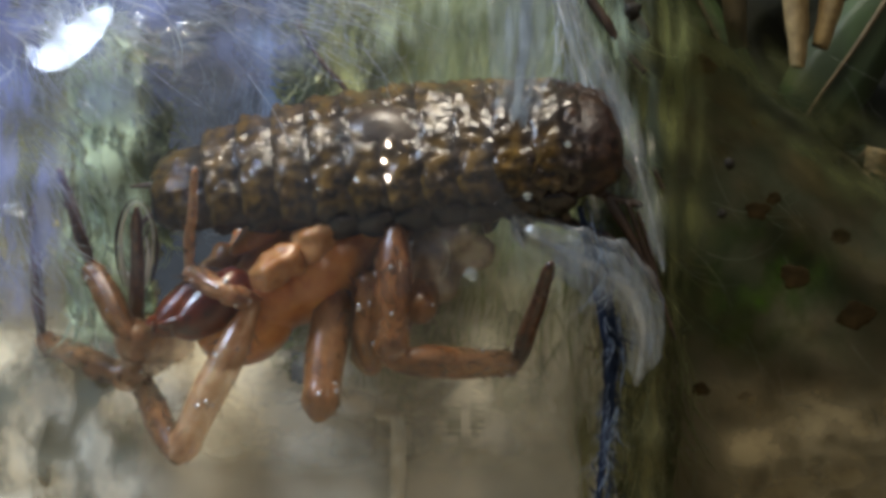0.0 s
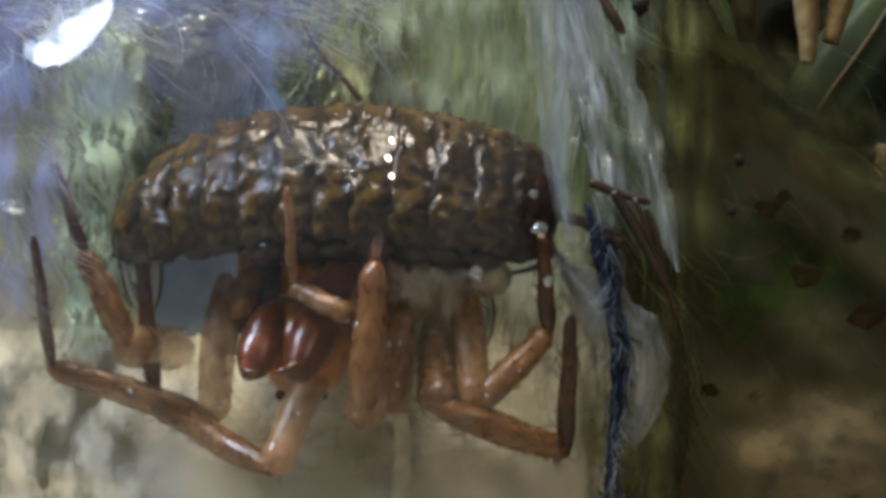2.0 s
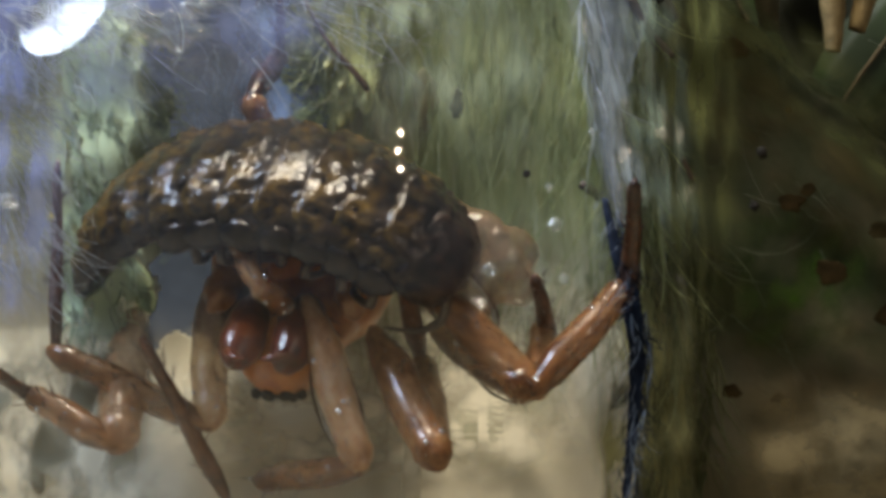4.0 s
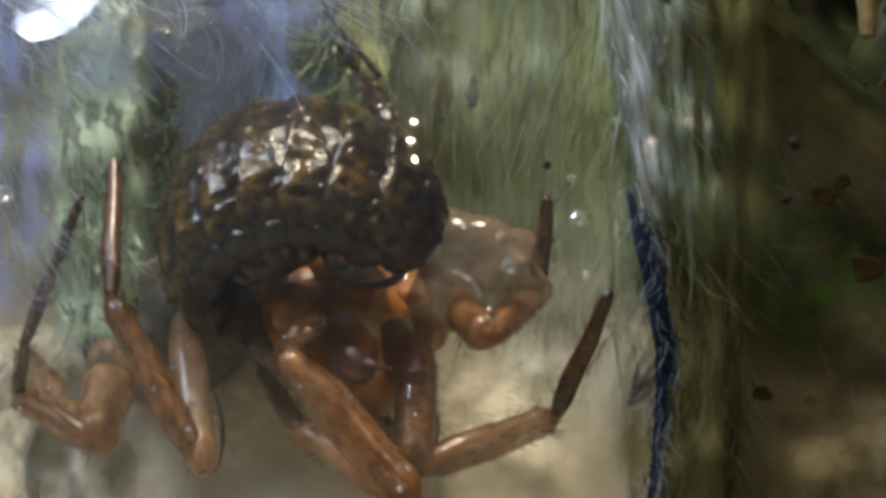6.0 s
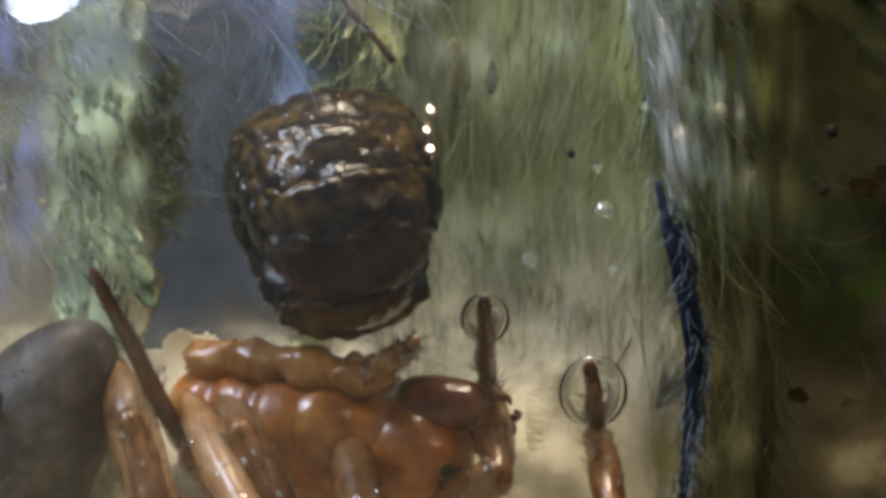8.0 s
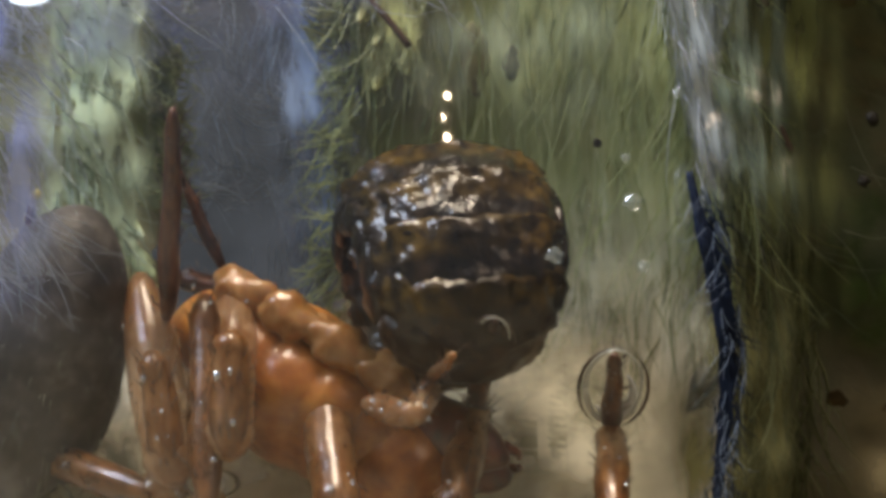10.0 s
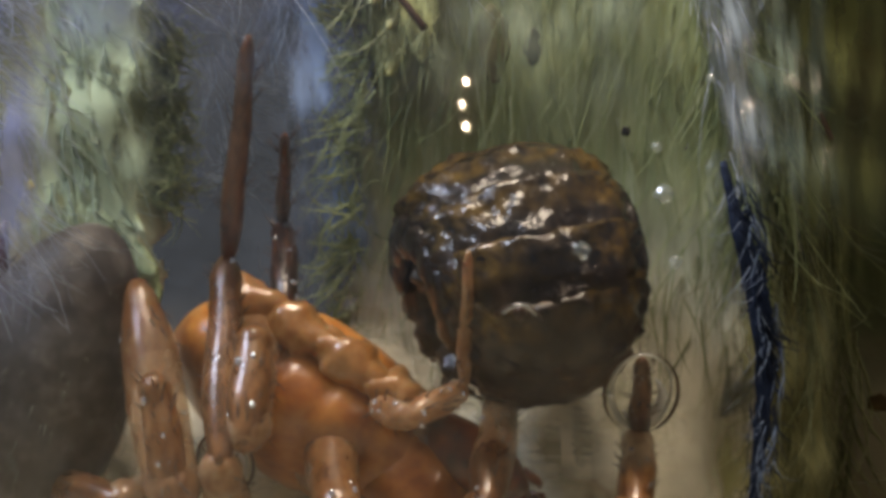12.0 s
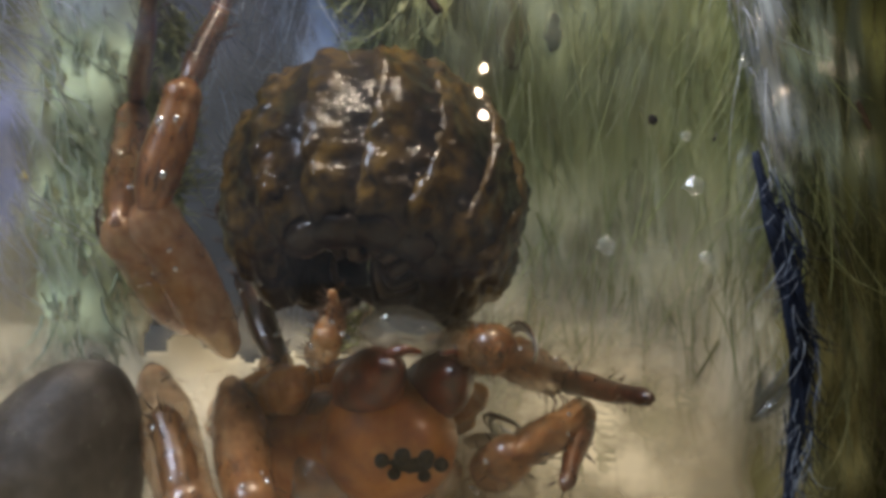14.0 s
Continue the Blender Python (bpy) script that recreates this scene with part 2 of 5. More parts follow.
M_CARA = mat("carapace", [(0.3, (0.22, 0.062, 0.009)), (0.5, (0.40, 0.130, 0.018)), (0.7, (0.55, 0.235, 0.048))], 40, 0.34, 0.22, coat=0.5, sss=0.3, spread=0.6, detail=5, wet=0.1)
M_CHEL = mat("chelicera", [(0.3, (0.04, 0.007, 0.003)), (0.55, (0.12, 0.020, 0.005)), (0.75, (0.22, 0.055, 0.014))], 26, 0.28, 0.3, coat=0.6, sss=0.1, spread=0.5, detail=5, wet=0.08)
M_COXA = mat("coxa_skin", [(0.3, (0.33, 0.140, 0.036)), (0.5, (0.48, 0.235, 0.08)), (0.7, (0.62, 0.37, 0.17))], 24, 0.30, 0.25, coat=0.7, sss=0.35, spread=0.6, detail=4, clear=0.28, wet=0.07)
M_LEG = mat("leg_skin", [(0.3, (0.10, 0.038, 0.011)), (0.5, (0.235, 0.098, 0.030)), (0.7, (0.40, 0.20, 0.080))], 20, 0.32, 0.22, (1, 1, 0.55), coat=0.6, random_piece=0.12, sss=0.25, spread=0.5, detail=5, clear=0.38, wet=0.08)
M_LEGDARK = mat("leg_dark_skin", [(0.3, (0.022, 0.008, 0.005)), (0.5, (0.075, 0.025, 0.010)), (0.7, (0.17, 0.068, 0.027))], 15, 0.32, 0.3, (1, 1, 0.45), coat=0.5, random_piece=0.12, sss=0.1, spread=0.5, detail=5, clear=0.16, wet=0.09)
M_LEGPALE = mat("leg_pale_skin", [(0.3, (0.29, 0.130, 0.050)), (0.5, (0.47, 0.27, 0.135)), (0.7, (0.62, 0.45, 0.29))], 26, 0.30, 0.2, (1, 1, 0.6), coat=0.7, random_piece=0.12, sss=0.35, spread=0.5, detail=5, clear=0.50, wet=0.08)
M_ABD = mat("grey_velvet", [(0.3, (0.028, 0.022, 0.019)), (0.5, (0.062, 0.052, 0.047)), (0.7, (0.125, 0.110, 0.100))], 40, 0.5, 0.3, spread=0.5)
M_HAIR = mat("dark_hair", [(0.3, (0.02, 0.01, 0.006)), (0.7, (0.08, 0.04, 0.02))], 10, 0.4, 0.0)
# the dull pale share lays a milky haze over everything behind the film
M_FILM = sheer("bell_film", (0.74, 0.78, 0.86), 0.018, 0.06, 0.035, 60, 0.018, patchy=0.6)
M_FLAP = sheer("film_flap", (0.50, 0.58, 0.54), 0.20, 0.10, 0.12, 50, 0.8, (1, 1, 0.4), patchy=0.8)
M_SKIN = sheer("water_skin", (0.85, 0.88, 0.9), 0.55, 0.35, 0.1, 30, 0.5)
M_BEAD = sheer("water_bead", (0.85, 0.9, 1.0), 0.30, 0.5, 0.08, 10, 0.3)
M_BUBBLE = sheer("air_bubble", (0.70, 0.74, 0.62), 0.22, 0.30, 0.06, 40, 0.2)
M_MENISCUS = sheer("meniscus", (0.74, 0.77, 0.70), 0.62, 0.32, 0.08, 30, 0.5)
M_COAT = sheer("air_coat", (0.34, 0.22, 0.13), 0.45, 0.16, 0.1, 40, 0.9, patchy=0.5)
M_FOLD = sheer("film_fold", (0.60, 0.70, 0.78), 0.07, 0.05, 0.30, 40, 0.25, (2.2, 1, 0.4), patchy=0.7)
M_ROLL = sheer("film_roll", (0.62, 0.70, 0.72), 0.16, 0.20, 0.14, 36, 0.4, (1, 1, 1), patchy=0.7)


# ---- building helpers ----
def link_mesh(name, verts, faces, material, parent=None, smooth=True):
    me = bpy.data.meshes.new(name)
    me.from_pydata([tuple(v) for v in verts], [], faces)
    me.materials.append(material)
    if smooth:
        me.polygons.foreach_set("use_smooth", [True] * len(me.polygons))
    me.update()
    ob = new(name, me)
    if parent:
        ob.parent = parent
    return ob


def part(name, geo, material, parent, label=""):
    ob = link_mesh(name, geo[0], geo[1], material, parent)
    return tagged(ob, label) if label else ob


def merge(*geos):
    V, F = [], []
    for v, f in geos:
        k = len(V)
        V += list(v)
        F += [tuple(i + k for i in q) for q in f]
    return V, F


def loft(rings):
    """A closed skin over rings of equal length."""
    n = len(rings[0])
    V = [p for r in rings for p in r]
    F = []
    for i in range(len(rings) - 1):
        for j in range(n):
            a, b = i * n + j, i * n + (j + 1) % n
            F.append((a, b, b + n, a + n))
    F.append(tuple(range(n - 1, -1, -1)))
    F.append(tuple(range(len(V) - n, len(V))))
    return V, F


def tube(points, radii, sides=8, flat=1.0):
    """A tube along points (Vectors), with a radius for each."""
    rings = []
    up = Vector((0.13, -0.9, 0.21))
    for i, p in enumerate(points):
        t = (points[min(i + 1, len(points) - 1)] - points[max(i - 1, 0)]).normalized()
        a = t.cross(up)
        if a.length < 0.05:
            a = t.cross(Vector((1, 0, 0)))
        a.normalize()
        b = t.cross(a)
        r = radii[i]
        rings.append([p + r * (math.cos(q) * a + flat * math.sin(q) * b) for q in [2 * math.pi * k / sides for k in range(sides)]])
    return loft(rings)


def curve_points(ctrl, n):
    """n points on a smooth curve through ctrl."""
    out = []
    for i in range(n):
        s = i / (n - 1) * (len(ctrl) - 1)
        k = min(int(s), len(ctrl) - 2)
        f = s - k
        p0, p1, p2, p3 = ctrl[max(k - 1, 0)], ctrl[k], ctrl[k + 1], ctrl[min(k + 2, len(ctrl) - 1)]
        out.append(0.5 * ((2 * p1) + (p2 - p0) * f + (2 * p0 - 5 * p1 + 4 * p2 - p3) * f * f + (3 * p1 - p0 - 3 * p2 + p3) * f ** 3))
    return out


def ovoid(rx, ry, rz, segs=20, rings=14, squash=0.0, lumps=0.0, seed=0, centre=(0, 0, 0)):
    """An egg along x; squash narrows its +x end."""
    R = []
    for i in range(rings + 1):
        a = math.pi * (0.02 + 0.96 * i / rings)
        x = -math.cos(a)
        s = math.sin(a) * (1 - squash * (x * 0.5 + 0.5))
        ring = []
        for j in range(segs):
            q = 2 * math.pi * j / segs
            v = Vector((x * rx, math.cos(q) * s * ry, math.sin(q) * s * rz))
            if lumps:
                v *= 1 + lumps * noise.noise(v / (0.5 * max(rx, ry, rz)) + Vector((seed, 0, 0)))
            ring.append((v + Vector(centre)) * U)
        R.append(ring)
    return loft(R)


def strands(name, count, spot, heading, length, width, material, bend=0.3, seed=1, label="", category="fibres", depth=lambda x, y: 0.0, curl=0.0):
    """Loose fibres. spot(rng) gives (x, y), heading(x, y) an angle (0 right, 90 down)."""
    rng = random.Random(seed)
    V, F = [], []
    made = 0
    while made < count:
        x, y = spot(rng)
        made += 1
        a = radians(heading(x, y) + rng.gauss(0, 14))
        ln = length * rng.uniform(0.5, 1.4)
        tilt = rng.uniform(-0.35, 0.15)
        r = width * rng.uniform(0.5, 1.3)
        turn = rng.gauss(0, bend) + rng.choice((-1, 1)) * curl
        d = depth(x, y) + rng.uniform(-25, 15)
        k0 = len(V)
        n = 5
        for i in range(n):
            f = i / (n - 1)
            rr = r * (1 - 0.85 * f)
            for q in (0, 2.1, 4.2):
                V.append(w(x + math.cos(q) * rr * -math.sin(a), y + math.cos(q) * rr * math.cos(a), d + math.sin(q) * rr))
            x += math.cos(a) * ln / (n - 1)
            y += math.sin(a) * ln / (n - 1)
            d += tilt * ln / (n - 1)
            a += turn / (n - 1) * 2
        for i in range(n - 1):
            for j in range(3):
                p, q = k0 + i * 3 + j, k0 + i * 3 + (j + 1) % 3
                F.append((p, q, q + 3, p + 3))
    ob = link_mesh(name, V, F, material)
    return tagged(ob, label, category, kind="stuff")


def patch(name, fx, nx, ny, material, keep=None, thick=10, label="", category="", kind="structure"):
    """A slab over the unit square, or a bare film where thick is 0: fx(u, v) -> (x, y, d); keep(x, y) leaves faces out."""
    V, F = [], []
    pts = [[fx(i / nx, j / ny) for i in range(nx + 1)] for j in range(ny + 1)]
    for row in pts:
        for p in row:
            V.append(w(*p))
    n = len(V)
    for row in pts if thick else ():
        for p in row:
            V.append(w(p[0], p[1], p[2] + thick))
    cells = {}
    for j in range(ny):
        for i in range(nx):
            c = pts[j][i]
            cells[i, j] = keep is None or keep(c[0], c[1])
    idx = lambda i, j: j * (nx + 1) + i
    for (i, j), ok in cells.items():
        if not ok:
            continue
        a, b, c, e = idx(i, j), idx(i + 1, j), idx(i + 1, j + 1), idx(i, j + 1)
        F.append((a, e, c, b))
        if not thick:
            continue
        F.append((a + n, b + n, c + n, e + n))
        for (di, dj), (p, q) in (((0, -1), (a, b)), ((1, 0), (b, c)), ((0, 1), (c, e)), ((-1, 0), (e, a))):
            if not cells.get((i + di, j + dj), False):
                F.append((p, q, q + n, p + n))
    ob = link_mesh(name, V, F, material)
    return tagged(ob, label, category, kind=kind)


def wob(x, y, size, seed=0):
    return noise.noise(Vector((x / size, y / size, seed * 7.3)))


# ---- setting ----
def hollow(x, y):
    """True where the algae mat is open on the dark water."""
    e = 55 * wob(x, y, 95, 3) + 26 * wob(x, y, 34, 5) + 8 * wob(x, y, 14, 6)
    left = 262 + 0.02 * y + e - 40 * max(0, (y - 330) / 300)
    right = 545 - 0.06 * y + e
    return left < x < right and y < 640 + e


def wall_depth(x, y):
    u = (x - 560) / 640
    low = max(0, y - 590)
    return 340 + 5 * max(0, x - 1105) - 260 * max(0, u) ** 2.2 - 160 * max(0, -u) ** 2 + 20 * wob(x, y, 150) - (0.3 * low + 0.0009 * low * low) * min(1, max(0, (1080 - x) / 260))


patch("bell_back_wall", lambda u, v: (-150 + 1400 * u, -250 + 1300 * v, wall_depth(-150 + 1400 * u, -250 + 1300 * v) + 4 * wob(u * 1400, v * 400, 40, 2)),
      260, 240, M_MAT, keep=lambda x, y: not hollow(x, y), thick=30, label="green algae mat lining the back of the bell", category="algae mat")
patch("backdrop", lambda u, v: (-9000 + 20000 * u, -9000 + 18000 * v, 2600 + 200 * wob(u * 9, v * 9, 1)),
      20, 20, M_DEEP, thick=50, label="dark blue-grey water behind the bell", category="water")
patch("ground", lambda u, v: (-60000 + 120000 * u, 1180 + 12 * wob(u * 120000, v * 60000, 900), 60000 - 70000 * v), 60, 60, M_MUD, thick=80,
      label="brown silty tank bottom", category="ground")


def sheet_depth(x, y):
    return 150 + 0.12 * (x - 1180) + 1.2 * max(0, 1150 - x) + 40 * wob(x, y, 160, 8)


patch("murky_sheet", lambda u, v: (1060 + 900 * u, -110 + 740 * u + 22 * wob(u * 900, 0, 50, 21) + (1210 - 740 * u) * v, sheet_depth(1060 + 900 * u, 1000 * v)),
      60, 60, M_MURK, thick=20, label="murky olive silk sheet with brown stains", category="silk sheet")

# front film of the bell
def film_shell():
    c = []
    for i in range(25):
        a = math.pi * (0.02 + 0.48 * i / 24)
        ring = []
        for j in range(64):
            q = 2 * math.pi * j / 64
            ring.append(w(FILM_C[0] + FILM_R[0] * math.sin(a) * math.cos(q), FILM_C[1] + FILM_R[1] * math.sin(a) * math.sin(q),
                          FILM_C[2] - FILM_R[2] * math.cos(a)))
        c.append(ring)
    V, F = loft(c)
    F = F[:-1]
    return V, F


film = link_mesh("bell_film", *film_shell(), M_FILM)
tagged(film, "glossy air bubble film of the diving bell with haze in its colour", "bubble film", kind="structure")

# ---- fibres of the bell ----


def rim_x(y):
    ys = (-60, 120, 300, 480, 620, 760, 960)
    xs = (990, 1012, 1040, 1078, 1100, 1086, 1066)
    return float(np.interp(y, ys, xs))


def in_box(x0, y0, x1, y1):
    return lambda r: (r.uniform(x0, x1), r.uniform(y0, y1))


def beside_rim(lo, hi, y0=-60, y1=900):
    def f(r):
        y = r.uniform(y0, y1)
        return rim_x(y) + r.uniform(lo, hi), y
    return f


strands("wall_fibres", 900, in_box(560, -60, 1060, 640), lambda x, y: 92 + 10 * wob(x, y, 120, 1), 130, 1.6, M_GREENF, 0.2, 3,
        "green algae threads hanging on the bell wall", depth=lambda x, y: wall_depth(x, y) - 6)
strands("rim_fibres", 520, beside_rim(-20, 60, -60, 420), lambda x, y: 85 + 0.03 * (y - 300) + 12 * wob(x, y, 120, 2), 150, 2.0, M_GREENF, 0.25, 4,
        "green and pale fibres along the bell rim", depth=lambda x, y: 60)
strands("rim_low_fibres", 420, beside_rim(0, 70, 360, 900), lambda x, y: 85 + 0.03 * (y - 300) + 12 * wob(x, y, 120, 2), 150, 1.8, M_OLIVEF, 0.25, 44,
        "dark olive fibres along the low bell rim", depth=lambda x, y: 60)
strands("rim_silk", 34, beside_rim(-24, 14, -60, 380), lambda x, y: 82 + 14 * wob(x, y, 90, 2), 110, 1.0, M_SILK, 0.25, 5,
        "white silk threads along the bell rim", "silk", depth=lambda x, y: 20)
strands("rim_blue_silk", 60, beside_rim(-26, 4, 380, 900), lambda x, y: 95 + 30 * wob(x, y, 60, 2), 60, 1.0, M_BLUEF, 0.6, 6,
        "bluish white silk threads over the dark rim", "silk", depth=lambda x, y: -80)
strands("left_leaf_fibres", 300, in_box(110, 40, 215, 600), lambda x, y: 70 + 40 * wob(x, y, 70, 3), 80, 3.0, M_PALEF, 0.4, 7,
        "pale green feathery algae strip", depth=lambda x, y: 130)
strands("hollow_edge_fibres", 500, lambda r: (250 + r.gauss(0, 12), r.uniform(60, 420)), lambda x, y: 30 + 110 * wob(x, y, 26, 3), 58, 2.2, M_GREENF, 0.8, 8,
        "green feathery fringe over the dark hollow", depth=lambda x, y: wall_depth(x, y) - 20)
strands("hollow_side_fibres", 420, lambda r: (lambda y: (548 - 0.06 * y + r.gauss(0, 12), y))(r.uniform(60, 640)), lambda x, y: 130 + 120 * wob(x, y, 26, 3), 60, 2.0, M_GREENF, 0.8, 21,
        "green feathery fringe beside the dark hollow", depth=lambda x, y: wall_depth(x, y) - 20)
strands("yellow_tuft", 420, lambda r: (600 + r.gauss(0, 28), r.uniform(-40, 190)), lambda x, y: 95 + 30 * wob(x, y, 50, 4), 80, 3.2, M_YELF, 0.4, 9,
        "yellow-green algae tuft at the bell top", depth=lambda x, y: wall_depth(x, y) - 30)
strands("top_tufts", 500, in_box(460, 20, 580, 150), lambda x, y: 20 + 90 * wob(x, y, 60, 5), 60, 2.2, M_YELF, 0.6, 10,
        "small olive tufts in the dark hollow", depth=lambda x, y: 330)
strands("blue_silk_strip", 160, lambda r: (470 + r.gauss(0, 26), r.uniform(20, 560)), lambda x, y: 88 + 16 * wob(x, y, 60, 6), 110, 1.2, M_BLUEF, 0.25, 11,
        "blue-grey silk strip in the dark hollow", "silk", depth=lambda x, y: 380)
strands("hollow_silk", 420, in_box(250, -40, 560, 420), lambda x, y: 40 + 120 * wob(x, y, 90, 41), 90, 1.4, M_BLUEF, 0.5, 18,
        "fine blue-grey silk fuzz across the dark hollow", "silk", depth=lambda x, y: 420)
strands("left_silk", 330, lambda r: (r.uniform(-80, 90), r.uniform(-60, 480)), lambda x, y: 60 + 70 * wob(x, y, 140, 7), 150, 1.2, M_SILK, 0.5, 12,
        "bluish white silk threads on the bell front", "silk", depth=lambda x, y: -80)
strands("top_silk", 260, lambda r: (r.uniform(0, 640), r.uniform(-60, 150) * r.random()), lambda x, y: 20 + 50 * wob(x, y, 160, 7), 150, 1.0, M_SILK, 0.5, 13,
        "white silk threads over the bell top", "silk", depth=lambda x, y: -120)
# added threads that fray the outline of the lamp glare on the film
strands("glare_silk", 150, lambda r: (135 + r.gauss(0, 70), 45 + r.gauss(0, 50)), lambda x, y: 60 + 120 * wob(x, y, 70, 9), 90, 1.1, M_SILK, 0.6, 23,
        "white threads added to fray the lamp glare on the bell top", "silk", depth=lambda x, y: -235)
strands("murk_fibres", 60, in_box(1120, 80, 1560, 800), lambda x, y: 45 + 50 * wob(x, y, 200, 7), 120, 0.9, M_DULLSILK, 0.5, 14,
        "thin silk threads over the murky sheet", "silk", depth=lambda x, y: sheet_depth(x, y) - 20)
strands("rim_outer_fibres", 380, beside_rim(50, 125), lambda x, y: 95 + 12 * wob(x, y, 120, 2), 190, 2.4, M_OLIVEF, 0.3, 15,
        "dark green fibres outside the bell rim", depth=lambda x, y: 110)
strands("sheet_edge_fibres", 220, lambda r: (lambda u: (1060 + 900 * u, -110 + 740 * u))(r.uniform(0.1, 0.62)), lambda x, y: 40 + 60 * wob(x, y, 60, 43), 70, 1.4, M_DARKF, 0.5, 19,
        "olive fringe on the edge of the silk sheet", depth=lambda x, y: sheet_depth(x, y))
VEILS = (  # label, colour, cover, gloss, grain, stretch, fade, depth (None: along the wall), tilt
    ("bluish white silk veil on the bell front", (0.48, 0.54, 1.0), 0.86, 0.33, 70, (1.4, 1, 0.5), (-220, -150, -10, 165, -300, -200, 380, 640), -130),
    ("white silk veil over the bell top", (0.46, 0.54, 1.0), 0.59, 0.24, 60, (0.9, 1, 0.9), (-120, 0, 400, 640, -400, -300, -60, 300), -150),
    ("thin blue-grey silk strip in the dark hollow", (0.22, 0.30, 0.46), 0.64, 0.0, 50, (1.6, 1, 0.5), (390, 465, 490, 590, -120, 20, 430, 620), 330, -4),
    ("pale silk band along the bell rim", (0.52, 0.60, 0.64), 0.66, 0.26, 30, (2.5, 1, 0.3), (985, 1012, 1022, 1062, -200, -100, 300, 430), 0, -10),
    ("pale green silk film outside the rim", (0.24, 0.30, 0.22), 0.59, 0.08, 34, (2.5, 1, 0.25), (1000, 1040, 1090, 1180, -300, -200, 260, 520), 15, -6),
    ("pale green silk film on the bell wall", (0.44, 0.52, 0.38), 0.36, 0.04, 60, (2.2, 1, 0.5), (540, 680, 880, 1040, -300, -200, 60, 330), 200),
    ("cream silk film low in the bell", (0.40, 0.40, 0.28), 0.36, 0.0, 90, (1, 1, 1), (540, 700, 900, 1050, 360, 520, 760, 900), None),
    ("pale green algae leaf behind the veil", (0.50, 0.61, 0.42), 1.2, 0.0, 40, (1.3, 1, 0.6), (75, 120, 195, 265, -100, 40, 540, 660), 110),
    ("yellow-green algae film at the bell top", (0.40, 0.42, 0.19), 0.75, 0.0, 30, (2, 1, 0.4), (550, 585, 620, 668, -200, -100, 110, 250), 190),
    # added pale sheet that lifts the shaded lower wall by its colour
    ("cream silk film over the sediment edge", (0.74, 0.70, 0.56), 0.75, 0.0, 70, (0.8, 1, 1), (100, 560, 860, 1060, 480, 730, 760, 880), None),
    # added olive sheet that darkens the too pale wall by the rim
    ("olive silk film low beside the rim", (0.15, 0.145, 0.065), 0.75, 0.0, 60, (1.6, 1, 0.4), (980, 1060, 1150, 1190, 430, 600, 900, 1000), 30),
    # added sheet: shade laid by colour over the overlit lower left wall
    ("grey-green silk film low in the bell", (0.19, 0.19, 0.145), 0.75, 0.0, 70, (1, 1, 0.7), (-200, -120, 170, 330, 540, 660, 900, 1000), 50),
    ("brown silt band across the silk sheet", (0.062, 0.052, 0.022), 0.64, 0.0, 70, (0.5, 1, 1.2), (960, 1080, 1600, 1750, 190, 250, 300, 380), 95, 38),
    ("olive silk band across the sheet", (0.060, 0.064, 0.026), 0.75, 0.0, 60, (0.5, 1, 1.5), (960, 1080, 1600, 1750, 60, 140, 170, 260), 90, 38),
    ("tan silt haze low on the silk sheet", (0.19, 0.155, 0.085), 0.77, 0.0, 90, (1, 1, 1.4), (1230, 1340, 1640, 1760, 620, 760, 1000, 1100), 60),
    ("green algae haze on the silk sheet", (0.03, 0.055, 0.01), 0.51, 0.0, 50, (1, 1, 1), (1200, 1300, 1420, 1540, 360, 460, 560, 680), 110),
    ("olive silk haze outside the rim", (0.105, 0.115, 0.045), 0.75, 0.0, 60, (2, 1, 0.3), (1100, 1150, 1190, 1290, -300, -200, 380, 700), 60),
)
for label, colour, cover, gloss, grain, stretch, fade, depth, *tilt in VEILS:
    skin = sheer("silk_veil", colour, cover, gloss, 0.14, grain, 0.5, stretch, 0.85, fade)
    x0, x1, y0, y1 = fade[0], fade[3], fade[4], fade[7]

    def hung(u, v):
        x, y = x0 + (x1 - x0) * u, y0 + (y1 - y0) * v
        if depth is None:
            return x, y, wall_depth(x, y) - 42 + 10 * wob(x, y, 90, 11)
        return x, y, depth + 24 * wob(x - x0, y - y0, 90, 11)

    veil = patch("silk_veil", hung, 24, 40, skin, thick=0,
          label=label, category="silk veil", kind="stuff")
    if tilt:
        mid = Matrix.Translation(w((x0 + x1) / 2, (y0 + y1) / 2, depth))
        veil.matrix_world = mid @ Matrix.Rotation(radians(tilt[0]), 4, "Y") @ mid.inverted()

# dark line of the rim, a tapering gap in the silk
streak = link_mesh("rim_gap", *tube(curve_points([w(1024, 366, -40), w(1044, 450, -50), w(1069, 545, -58), w(1078, 640, -58), w(1072, 740, -50), w(1056, 900, -40)], 26),
                                    [U * (2 + 12.5 * math.sin(math.pi * min(1, (i + 1) / 27) ** 0.9)) * (1 + 0.4 * wob(i * 20, 0, 30, 51)) for i in range(26)], 10, 0.5), M_NAVY)
tagged(streak, "dark navy gap along the silk rim", "rim gap", kind="structure")
strands("rim_gap_bristles", 230, beside_rim(-36, 0, 390, 880), lambda x, y: 70 + 30 * wob(x, y, 60, 2), 46, 1.7, M_NAVY, 0.4, 16,
        "dark navy bristles on the rim gap", depth=lambda x, y: -72)


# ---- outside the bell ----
# added dark sheet: the gloom between the stems is put into its colour
patch("dark_gap_sheet", lambda u, v: (1080 + 900 * u, -400 + 1100 * v, 640 + 60 * wob(u * 900, v * 1100, 90, 61)), 30, 30, M_GAPDARK, thick=30,
      label="dark olive sheet standing in for the shade behind the stems", category="weed")


